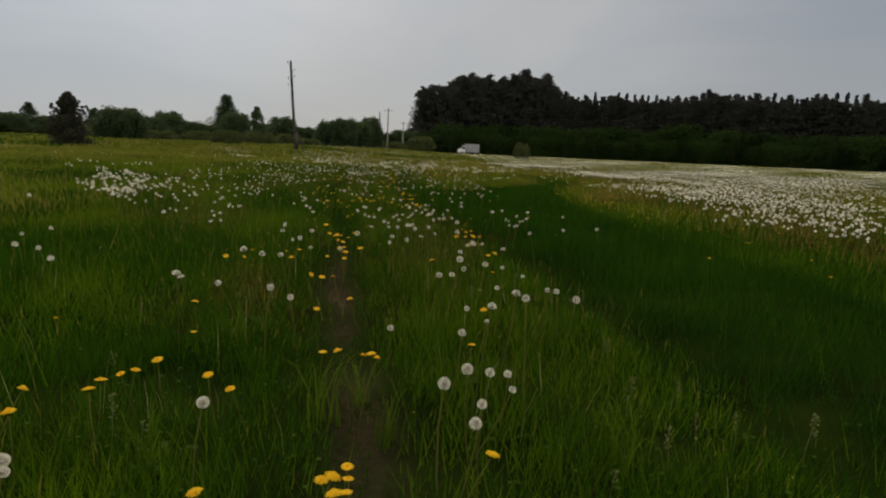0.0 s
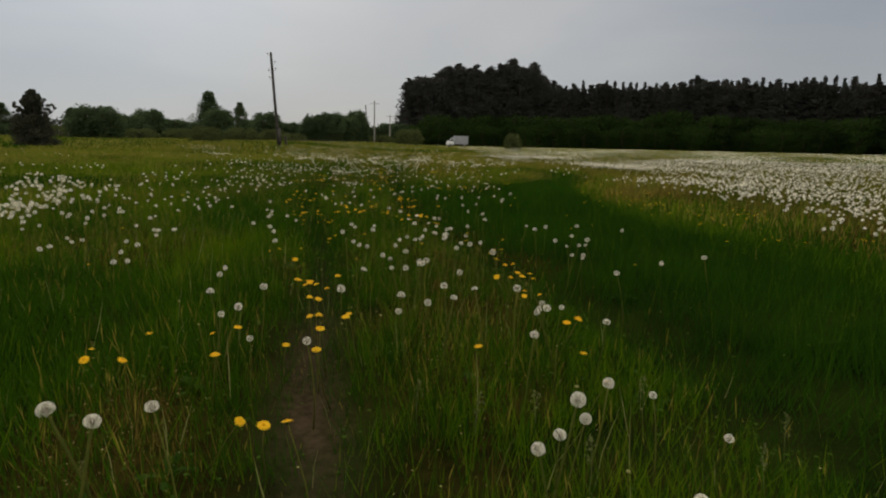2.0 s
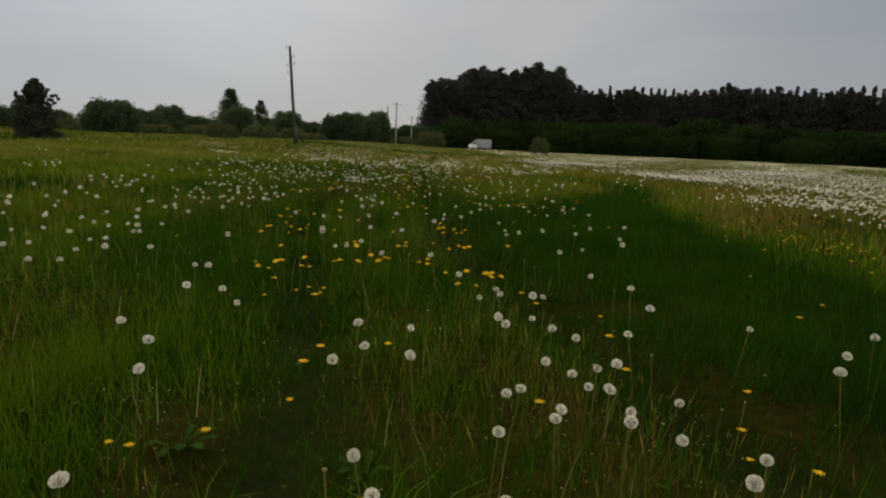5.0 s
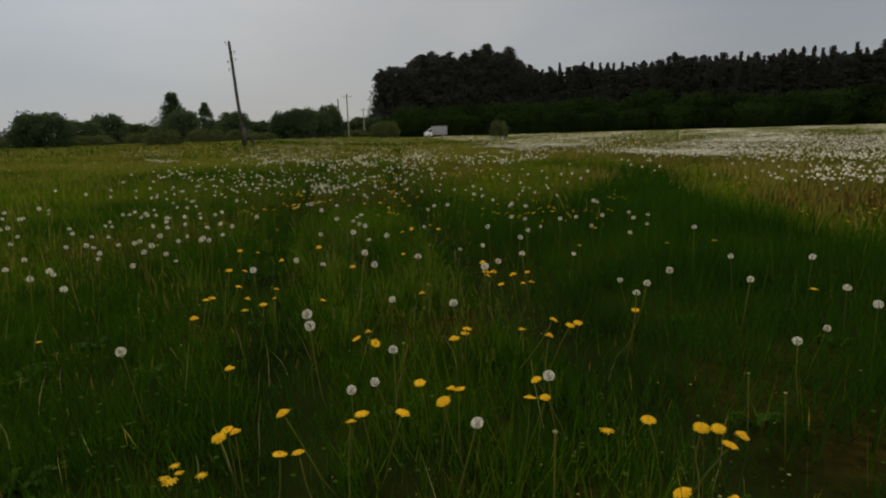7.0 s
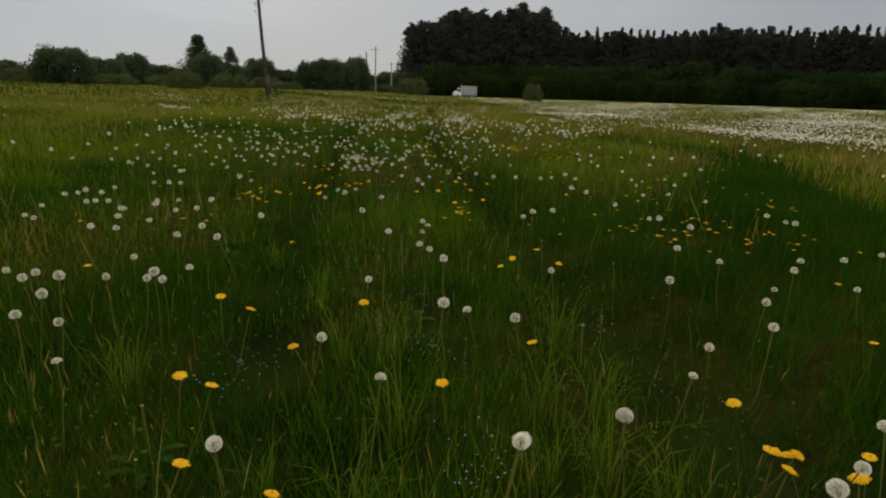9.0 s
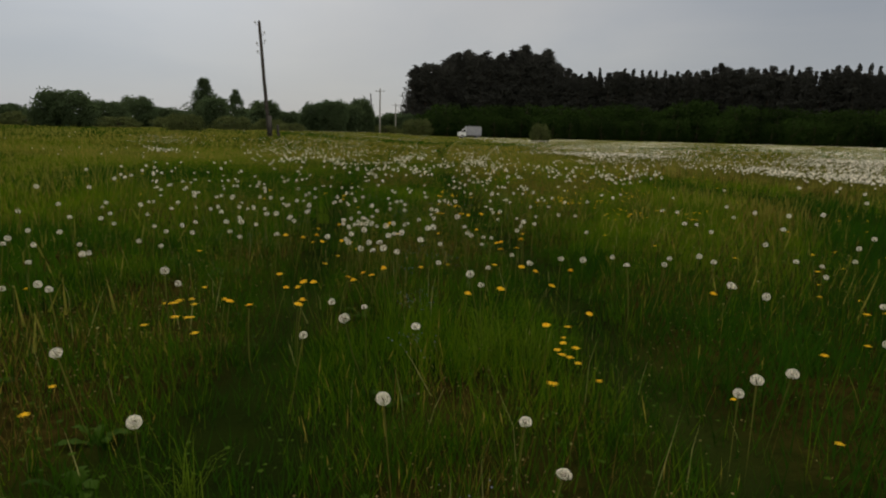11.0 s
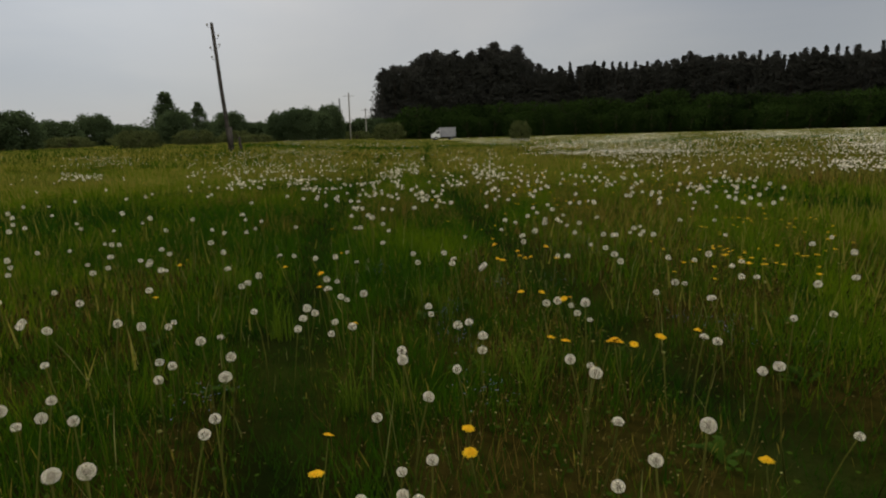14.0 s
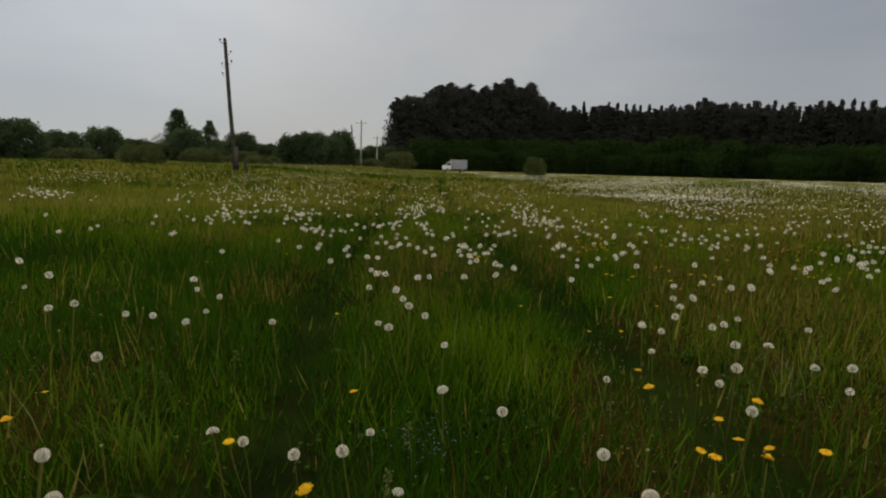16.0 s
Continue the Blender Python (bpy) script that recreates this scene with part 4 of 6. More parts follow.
SEED_NEAR_c = [(1.61, 16.01), (1.60, 16.34), (1.62, 16.53), (0.84, 17.67), (0.90, 17.83), (-0.13, 18.15), (1.44, 18.39), (-0.35, 18.44), (1.38, 18.58), (2.37, 18.98), (2.64, 19.09), (0.71, 19.22), (1.66, 19.24), (0.87, 19.25), (0.61, 19.30), (0.77, 19.31), (0.72, 19.46), (0.64, 19.47), (0.47, 19.56), (1.46, 19.57), (0.44, 19.82), (0.74, 19.82), (0.77, 19.90), (0.72, 19.91), (1.54, 19.92), (0.82, 19.93), (1.48, 19.96), (1.38, 19.97), (0.50, 20.05), (0.81, 20.07), (0.37, 20.09), (1.35, 20.09), (-0.43, 20.13), (0.35, 20.16), (0.48, 20.17), (-0.61, 20.27), (0.57, 20.27), (0.37, 20.31), (1.77, 20.32), (0.27, 20.32), (0.64, 20.33), (-0.65, 20.35), (0.40, 20.37), (0.36, 20.37), (0.50, 20.40), (0.45, 20.40), (0.79, 20.41), (0.41, 20.43)]
SEED_NEAR_d = [(0.69, 20.43), (-0.20, 20.44), (1.32, 20.46), (0.49, 20.51), (0.81, 20.51), (0.36, 20.52), (1.82, 20.53), (0.45, 20.55), (0.22, 20.57), (-0.31, 20.64), (0.40, 20.70), (-0.31, 20.70), (0.26, 20.71), (0.36, 20.73), (0.89, 20.74), (1.96, 20.76), (0.35, 20.84), (1.02, 20.85), (-0.59, 20.86), (-0.50, 20.87), (0.43, 20.89), (1.63, 20.96), (1.24, 21.04), (0.98, 21.06), (-0.26, 21.07), (1.82, 21.08), (-0.88, 21.14), (-0.71, 21.16), (0.25, 21.16), (-0.27, 21.18), (-0.84, 21.20), (2.02, 21.22), (-1.01, 21.25), (0.41, 21.28), (-0.89, 21.33), (2.43, 21.34), (2.27, 21.40), (1.60, 21.43), (1.67, 21.45), (1.01, 21.45), (-0.59, 21.48), (-0.35, 21.50), (1.01, 21.53), (0.51, 21.54), (0.95, 21.61), (0.30, 21.62), (-0.62, 21.66), (-0.68, 21.68)]
SEED_NEAR_e = [(0.29, 21.72), (-0.41, 21.73), (1.53, 21.76), (1.59, 21.77), (-0.60, 21.90), (-0.54, 21.97), (0.04, 22.05), (1.14, 22.09), (-0.98, 22.14), (-0.86, 22.16), (1.10, 22.18), (-1.13, 22.21), (-0.86, 22.22), (1.10, 22.32), (-0.51, 22.36), (1.18, 22.36), (1.83, 22.38), (0.99, 22.40), (1.05, 22.42), (1.60, 22.53), (1.81, 22.68), (1.79, 22.77), (-0.21, 22.77), (-0.20, 23.02), (-0.27, 23.05), (1.64, 23.34), (-0.15, 23.52), (0.53, 23.55), (1.66, 23.56), (-0.48, 23.72), (-0.34, 23.75), (-0.65, 23.77), (0.46, 23.78), (-0.78, 23.86), (-0.27, 23.86), (1.58, 23.92), (1.10, 24.16), (0.64, 24.46), (1.12, 24.48), (-1.57, 24.56), (1.26, 24.63), (-0.35, 25.18)]
SEED_NEAR = SEED_NEAR_a + SEED_NEAR_b + SEED_NEAR_c + SEED_NEAR_d + SEED_NEAR_e
# seed heads whose stems are taller or shorter than most
SEED_HIGH_a = [(2.89, 5.13, 0.41), (3.28, 4.94, 0.45), (4.19, 5.68, 0.42), (2.89, 5.53, 0.55), (3.02, 5.52, 0.53), (3.09, 5.68, 0.50), (4.27, 5.81, 0.40), (4.32, 5.82, 0.51), (4.35, 5.84, 0.44), (3.86, 7.09, 0.54), (3.91, 7.15, 0.46), (3.93, 7.70, 0.48), (4.02, 7.36, 0.46), (4.24, 7.21, 0.51), (2.58, 7.24, 0.43), (2.81, 7.43, 0.42), (2.29, 12.51, 0.39), (1.11, 12.65, 0.36), (2.88, 12.30, 0.35), (0.24, 14.92, 0.50), (0.18, 14.89, 0.43), (2.32, 14.15, 0.43), (2.01, 13.84, 0.53), (2.06, 14.70, 0.49), (1.60, 14.54, 0.31)]
SEED_HIGH_b = [(1.29, 14.98, 0.26), (1.80, 14.77, 0.51), (-0.27, 20.17, 0.33), (-0.44, 19.79, 0.37), (1.07, 20.02, 0.46), (-0.84, 23.15, 0.35), (-0.79, 23.12, 0.38), (-0.68, 23.01, 0.45), (0.00, 22.74, 0.39), (0.28, 23.47, 0.41), (0.73, 23.64, 0.32), (-1.03, 23.45, 0.40), (-1.05, 23.45, 0.52), (0.20, 24.35, 0.30), (-0.26, 25.43, 0.47), (1.39, 24.93, 0.44), (1.53, 24.89, 0.45), (1.51, 24.48, 0.48), (1.59, 24.37, 0.52), (-1.81, 24.80, 0.58), (4.52, 4.22, 0.60), (4.68, 4.41, 0.60), (4.65, 4.66, 0.56), (4.97, 4.77, 0.52), (2.78, 4.85, 0.52)]
SEED_REST_a = [(2.46, 5.44), (4.58, 5.51), (1.51, 5.57), (1.17, 5.90), (0.98, 5.91), (0.51, 6.57), (0.74, 6.62), (2.36, 7.98), (1.50, 8.31), (0.81, 8.36), (1.35, 8.38), (5.38, 8.47), (1.33, 8.52), (0.88, 8.75), (0.56, 8.81), (5.82, 8.83), (1.19, 9.00), (1.34, 9.03), (1.07, 9.04), (1.21, 9.25), (4.95, 9.40), (5.04, 9.51), (0.85, 9.60), (4.92, 9.63), (3.40, 9.68), (1.16, 9.72), (0.98, 9.75), (0.86, 9.83), (2.04, 9.85), (3.46, 9.85), (2.75, 9.87), (1.07, 9.87), (3.04, 9.91), (1.80, 10.06), (4.74, 10.12), (2.99, 10.31), (3.38, 10.57), (5.13, 10.59), (5.69, 10.90), (4.43, 12.80), (4.46, 13.06), (-0.15, 13.94), (1.28, 13.94), (-0.16, 14.15), (0.07, 14.36), (-0.04, 14.52)]
SEED_REST_b = [(-0.82, 14.85), (4.49, 14.97), (4.01, 15.07), (-0.39, 15.07), (-0.51, 15.17), (-0.74, 15.26), (-0.45, 15.41), (3.82, 15.60), (0.14, 15.64), (3.56, 15.71), (-0.97, 15.74), (4.30, 15.93), (4.44, 15.94), (3.78, 16.06), (4.05, 16.11), (-1.24, 16.13), (0.13, 16.14), (4.35, 16.25), (-0.34, 16.30), (3.18, 16.34), (-0.44, 16.50), (-1.02, 16.50), (-1.12, 16.55), (-0.45, 16.60), (-0.51, 16.66), (3.37, 16.68), (0.01, 16.69), (0.45, 16.71), (-0.20, 16.81), (4.14, 16.85), (-0.71, 16.85), (1.13, 16.86), (1.56, 16.89), (2.30, 17.15), (-0.09, 17.16), (-1.25, 17.17), (3.25, 17.20), (-0.37, 17.21), (4.28, 17.24), (-1.21, 17.37), (-1.29, 17.39), (-1.10, 17.40), (3.09, 17.62), (-1.00, 18.05), (-0.76, 18.06), (0.69, 18.08), (-0.96, 18.25), (3.49, 18.26)]
SEED_REST_c = [(1.18, 18.93), (3.63, 19.02), (-0.55, 19.87), (-1.19, 19.91), (-1.11, 19.94), (3.73, 20.05), (4.50, 20.12), (-1.04, 20.32), (-1.62, 20.59), (2.42, 20.64), (-2.03, 21.22), (-1.31, 21.25), (-1.25, 21.30), (4.04, 21.42), (-2.11, 21.53), (-1.15, 21.69), (2.25, 22.06), (3.54, 22.12), (-1.46, 22.18), (-1.96, 22.27), (3.79, 22.36), (-2.10, 22.63), (4.49, 22.70), (2.29, 22.83), (2.21, 22.85), (-1.30, 22.88), (2.29, 23.14), (1.93, 23.27), (-1.88, 23.31), (3.29, 23.48), (-1.54, 23.55), (-1.64, 23.61), (-1.58, 23.70), (-2.00, 23.75), (3.21, 23.83), (3.55, 24.14), (1.76, 24.17), (1.82, 24.18), (1.76, 24.25), (1.87, 24.28), (2.20, 24.34), (2.17, 24.57), (2.09, 24.62), (2.13, 24.64), (2.21, 24.72)]
SEED_REST_d = [(-2.56, 24.78), (-1.49, 25.27), (-1.83, 25.28), (1.97, 25.31), (1.06, 25.33), (1.17, 25.34), (2.81, 25.36), (-0.43, 25.38), (1.47, 25.38), (-1.81, 25.54), (-0.17, 25.55), (-1.49, 25.55), (1.32, 25.55), (-2.79, 25.83), (1.46, 25.85), (1.42, 25.87), (-1.72, 25.97), (-2.91, 26.25), (3.80, 26.30), (2.04, 26.41), (3.99, 26.48), (3.45, 26.58), (1.71, 26.65), (-0.28, 26.69), (0.09, 26.88), (2.03, 26.89), (-0.20, 26.96), (3.18, 27.00), (0.36, 27.06), (3.73, 27.41), (3.32, 27.42), (2.66, 28.20)]
SEED_MORE_a = [(2.41, 8.87), (3.08, 8.96), (0.62, 9.00), (0.43, 9.22), (3.91, 9.44), (3.56, 9.49), (2.17, 9.57), (3.95, 9.62), (4.78, 9.68), (0.29, 9.70), (3.75, 9.72), (3.64, 9.85), (3.80, 9.87), (2.86, 9.92), (3.55, 9.92), (4.61, 9.93), (0.32, 9.96), (3.76, 10.01), (-0.02, 10.21), (-0.23, 10.21), (2.75, 10.31), (3.41, 10.36), (3.96, 10.40), (3.74, 10.46), (3.63, 10.47), (2.11, 10.50), (3.54, 10.53), (-0.07, 10.60), (1.80, 10.61), (1.97, 10.65), (4.60, 10.67), (-0.54, 10.70), (4.15, 10.78), (1.71, 10.79), (-0.03, 10.82), (-0.40, 10.89), (0.35, 10.89), (3.63, 11.00), (3.37, 11.02), (0.79, 11.06), (4.13, 11.14), (1.58, 11.14), (0.46, 11.22), (-1.05, 11.26), (3.15, 11.28), (-1.00, 11.44), (3.96, 11.47), (0.59, 11.48)]
SEED_MORE_b = [(-0.23, 11.53), (0.22, 11.53), (-1.47, 11.53), (-0.00, 11.57), (0.64, 11.71), (2.59, 11.77), (-1.55, 11.88), (-1.35, 11.93), (0.82, 11.97), (0.15, 12.03), (0.24, 12.13), (-0.41, 12.14), (-0.86, 12.14), (-0.23, 12.25), (-0.74, 12.26), (-1.16, 12.26), (-1.94, 12.39), (-0.11, 12.70), (0.30, 12.70), (0.40, 12.88), (-2.14, 12.98), (-0.87, 13.10), (-1.73, 13.18), (-0.03, 13.21), (-1.42, 13.25), (4.11, 13.30), (-0.70, 13.37), (-0.44, 13.38), (4.61, 13.60), (0.28, 13.60), (3.85, 13.75), (-1.32, 13.89), (-1.97, 14.00), (4.37, 14.08), (-0.44, 14.13), (-1.06, 14.15), (-3.78, 14.61), (-1.60, 14.76), (2.79, 14.78), (-4.04, 15.75), (-3.24, 15.97), (0.40, 16.08), (1.38, 16.38), (0.16, 16.42), (3.25, 16.97), (-2.35, 17.07), (-0.51, 17.12), (2.53, 17.26)]
SEED_MORE_c = [(-2.26, 17.39), (0.72, 17.46), (1.15, 17.69), (3.69, 18.17), (3.01, 18.48), (2.90, 18.68), (-1.34, 18.69), (-1.67, 18.91), (3.99, 18.93), (-1.21, 19.08), (-2.44, 19.09), (-1.63, 19.13), (-0.81, 19.28), (2.15, 19.28), (-0.98, 19.30), (3.77, 19.32), (-1.63, 19.40), (1.02, 19.41), (4.04, 19.41), (-1.93, 19.48), (2.41, 19.54), (3.71, 19.54), (-0.86, 19.71), (-2.40, 19.75), (-1.47, 19.82), (0.24, 19.86), (-3.54, 20.33), (-1.90, 20.33), (-4.08, 20.38), (-2.22, 20.38), (4.78, 20.38), (-0.92, 20.59), (3.34, 20.80), (-1.55, 20.91), (-2.83, 21.11), (-2.62, 21.58), (0.63, 21.89), (2.04, 22.01), (-3.96, 22.34), (-1.73, 22.39), (-3.51, 22.67), (-2.61, 22.75), (0.73, 23.35), (4.24, 23.93), (-2.81, 24.15), (-2.70, 24.39), (-3.61, 24.40), (7.40, 24.76)]
SEED_MORE_d = [(-4.28, 24.81), (5.66, 25.69), (3.08, 25.72), (-3.91, 26.49), (4.48, 26.57), (-0.70, 27.09), (-2.16, 27.57), (-3.13, 28.70), (4.06, 29.59), (3.24, 30.24), (-0.99, 32.50)]
SEED_REST = SEED_REST_a + SEED_REST_b + SEED_REST_c + SEED_REST_d + SEED_MORE_a + SEED_MORE_b + SEED_MORE_c + SEED_MORE_d
GOLD_NEAR_a = [(3.70, 3.16), (4.08, 3.21), (4.11, 3.23), (4.03, 3.26), (4.10, 3.30), (4.05, 3.31), (4.09, 3.33), (4.53, 3.48), (2.84, 3.55), (2.74, 3.74), (2.97, 3.79), (3.50, 3.87), (2.94, 3.91), (3.00, 3.95), (3.04, 3.99), (3.34, 4.02), (3.06, 4.13), (4.00, 4.34), (3.74, 4.36), (3.97, 4.37), (3.93, 4.37), (3.80, 4.41), (4.44, 4.58), (2.77, 5.08), (3.51, 5.08), (4.50, 5.34), (3.63, 5.44), (3.21, 6.01), (3.29, 6.02), (3.36, 6.06), (2.35, 6.49), (4.57, 6.50), (2.50, 6.52), (2.86, 6.63), (3.28, 6.78), (3.12, 6.83), (4.04, 6.87), (2.72, 6.93), (2.80, 7.05), (3.22, 7.09), (3.31, 7.30), (3.11, 7.30), (3.15, 7.34), (4.54, 7.38), (4.60, 7.38), (3.31, 7.39), (3.01, 7.67), (3.06, 7.69)]
GOLD_NEAR_b = [(4.35, 7.94), (4.45, 7.95), (3.05, 7.96), (2.89, 8.01), (2.96, 8.03), (4.36, 8.04), (2.90, 8.09), (2.90, 8.12), (2.82, 8.13), (2.87, 8.15), (2.79, 8.16), (3.04, 8.33), (4.45, 8.39), (4.29, 8.39), (4.19, 8.41), (4.38, 8.49), (4.45, 8.61), (4.36, 8.65), (2.58, 8.84), (4.34, 8.89), (4.28, 8.96), (3.25, 11.62), (3.13, 11.66), (3.35, 11.87), (1.99, 11.89), (2.04, 11.92), (3.42, 11.94), (3.35, 11.95), (3.31, 11.98), (1.76, 12.01), (1.80, 12.05), (1.77, 12.06), (3.17, 12.06), (2.18, 12.08), (2.35, 12.13), (2.21, 12.13), (1.93, 12.16), (2.49, 12.22), (2.80, 12.23), (2.86, 12.26), (2.52, 12.31), (2.55, 12.32), (2.40, 12.36), (2.85, 12.40), (1.60, 12.57), (2.54, 12.88), (2.17, 12.88), (2.98, 12.89)]
GOLD_NEAR_c = [(2.08, 12.91), (2.60, 12.93), (2.59, 12.97), (2.12, 13.03), (3.11, 13.04), (3.15, 13.05), (3.05, 13.17), (3.50, 13.27), (1.13, 13.35), (1.45, 13.55), (1.78, 13.62), (1.32, 13.67), (1.47, 13.71), (2.36, 13.72), (1.04, 13.75), (1.07, 13.77), (2.85, 13.91), (3.04, 13.91), (2.99, 13.92), (1.42, 13.93), (1.14, 14.04), (2.95, 14.12), (2.78, 14.15), (2.83, 14.21), (2.81, 14.22), (2.78, 14.23), (2.77, 14.24), (3.06, 14.25), (1.05, 14.45), (2.77, 14.49), (0.91, 14.52), (1.81, 14.58), (1.23, 14.78), (2.16, 14.96), (3.61, 15.11), (0.92, 15.18), (1.41, 15.31), (0.71, 15.36), (2.08, 16.03), (2.43, 16.14), (2.16, 16.21), (1.76, 18.05), (0.21, 18.23), (0.47, 18.25), (0.08, 18.29), (0.05, 18.30), (2.02, 18.31), (0.46, 18.36)]
GOLD_NEAR_d = [(1.37, 18.61), (0.29, 18.61), (0.36, 18.62), (0.36, 18.74), (0.42, 18.75), (1.57, 18.80), (0.61, 18.87), (0.64, 18.88), (2.89, 18.89), (0.15, 18.93), (1.90, 18.93), (0.74, 18.99), (0.67, 19.07), (0.79, 19.18), (0.78, 19.24), (2.08, 19.34), (1.74, 19.35), (1.84, 19.36), (1.62, 20.03), (0.06, 20.10), (0.13, 20.13), (1.76, 20.13), (0.29, 20.15), (0.37, 20.18), (-0.07, 20.26), (1.60, 20.32), (-0.25, 20.35), (1.64, 20.36), (0.00, 20.45), (1.82, 20.46), (0.71, 20.60), (-0.06, 20.74), (1.07, 20.76), (1.86, 20.79), (0.08, 21.02), (1.43, 21.06), (0.54, 21.14), (0.07, 21.26), (0.54, 21.30), (1.34, 22.06), (1.28, 22.09), (1.24, 22.10), (1.26, 22.11), (1.49, 22.14), (1.04, 22.14), (1.69, 22.20), (0.98, 22.21), (-0.02, 22.51)]
GOLD_NEAR_e = [(1.17, 22.86), (1.22, 22.93), (1.07, 23.06), (0.94, 23.06), (-0.38, 23.33), (-0.45, 23.73), (1.09, 24.01), (0.92, 24.03), (-0.80, 24.05), (0.88, 24.06), (1.15, 24.11), (1.36, 24.12), (-1.67, 24.14), (1.07, 24.18), (1.07, 24.35), (-0.44, 24.58), (1.35, 24.60), (0.91, 24.72)]
GOLD_NEAR = GOLD_NEAR_a + GOLD_NEAR_b + GOLD_NEAR_c + GOLD_NEAR_d + GOLD_NEAR_e
GOLD_REST_a = [(3.02, 4.55), (2.12, 4.55), (2.24, 4.61), (2.54, 4.81), (2.22, 6.74), (2.08, 6.83), (4.53, 6.83), (2.26, 6.87), (2.43, 6.87), (1.33, 6.97), (7.60, 7.18), (7.45, 7.19), (6.81, 7.95), (1.24, 8.03), (1.11, 8.45), (7.16, 9.06), (5.38, 9.14), (5.27, 9.21), (2.31, 9.28), (2.57, 9.34), (2.20, 9.35), (5.96, 9.81), (4.31, 9.96), (5.46, 10.03), (0.33, 10.24), (5.45, 10.91), (5.21, 11.42), (5.45, 12.00), (0.35, 13.23), (0.23, 13.24), (4.61, 13.56), (4.11, 14.76), (4.36, 15.20), (4.67, 15.28), (4.80, 15.29), (3.63, 15.79), (3.94, 15.95), (3.52, 16.26), (2.34, 16.49), (3.96, 16.50), (4.47, 16.63), (3.79, 16.72), (3.33, 16.82), (-0.06, 16.89), (-0.03, 16.91), (2.21, 16.93), (3.87, 16.93), (4.25, 16.93)]
GOLD_REST_b = [(2.56, 17.00), (2.19, 17.03), (-0.08, 17.11), (2.14, 17.21), (1.70, 17.33), (1.74, 17.45), (1.90, 17.45), (3.86, 17.46), (1.82, 17.49), (1.65, 17.63), (3.85, 17.64), (1.86, 17.71), (0.15, 17.72), (2.94, 17.73), (4.03, 17.73), (3.91, 17.77), (4.12, 17.80), (3.66, 17.85), (-0.04, 17.92), (4.50, 18.32), (4.88, 18.72), (4.75, 18.77), (-0.61, 19.44), (2.62, 19.83), (2.87, 20.08), (2.77, 21.53), (3.01, 22.43), (3.10, 22.44), (3.11, 22.51), (3.49, 22.73), (3.72, 22.86), (-1.00, 22.90), (3.72, 22.95), (2.55, 23.18), (-1.42, 23.19), (3.46, 23.24), (2.59, 23.52), (2.73, 23.69), (2.66, 24.04), (1.96, 24.06), (2.21, 24.13), (2.24, 24.30), (2.18, 24.34), (3.01, 24.42), (-1.74, 24.46), (1.70, 24.75), (0.91, 24.89), (2.46, 25.45)]
GOLD_REST_c = [(0.98, 25.46), (3.56, 25.65), (0.86, 25.74), (2.99, 25.83), (-0.76, 25.87), (0.11, 26.12), (0.50, 26.37), (2.32, 26.57), (2.28, 27.01)]
GOLD_MORE_a = [(3.01, 9.19), (4.22, 9.26), (4.27, 9.38), (2.46, 9.44), (4.17, 9.57), (2.66, 9.65), (4.23, 9.79), (3.53, 9.83), (2.56, 10.12), (2.58, 10.31), (3.95, 10.34), (2.88, 10.37), (3.96, 10.78), (3.95, 11.01), (2.00, 11.15), (3.61, 11.18), (2.33, 11.25), (3.55, 11.62), (5.55, 11.82), (3.02, 12.01), (5.31, 12.39), (2.85, 12.84), (0.76, 16.37), (-0.19, 16.89), (3.34, 17.16), (3.55, 17.26), (3.06, 17.28), (2.36, 17.31), (-0.12, 17.79), (-1.10, 18.34), (3.48, 18.36), (3.72, 18.56), (-0.19, 18.58), (3.48, 18.80), (3.78, 18.90), (0.40, 19.13), (3.67, 19.16), (1.03, 19.36), (0.42, 19.44), (1.56, 19.59), (1.21, 19.63), (4.78, 19.64), (0.50, 19.70), (3.47, 19.97), (4.85, 20.29), (4.57, 21.36), (5.68, 21.90), (5.20, 24.05)]
GOLD_MORE_b = [(3.34, 24.53)]
GOLD_REST = (GOLD_REST_a + GOLD_REST_b + GOLD_REST_c)[::2] + GOLD_MORE_a + GOLD_MORE_b
BLUE = [(1.93, 14.21), (1.04, 14.79), (1.64, 15.69), (1.42, 16.66), (1.79, 15.05), (0.90, 20.19), (-0.60, 20.77), (0.98, 20.37), (-0.91, 20.92), (0.45, 22.96), (0.54, 22.52), (1.87, 22.81), (2.03, 22.54), (-0.62, 21.82), (0.65, 21.85), (0.90, 23.64), (0.49, 23.08), (1.43, 24.79), (1.28, 23.75), (-0.13, 24.27), (1.92, 25.36), (1.78, 24.99), (-0.07, 24.36), (0.89, 19.66), (1.13, 20.06), (1.07, 18.84), (1.04, 18.83), (1.11, 18.02)]

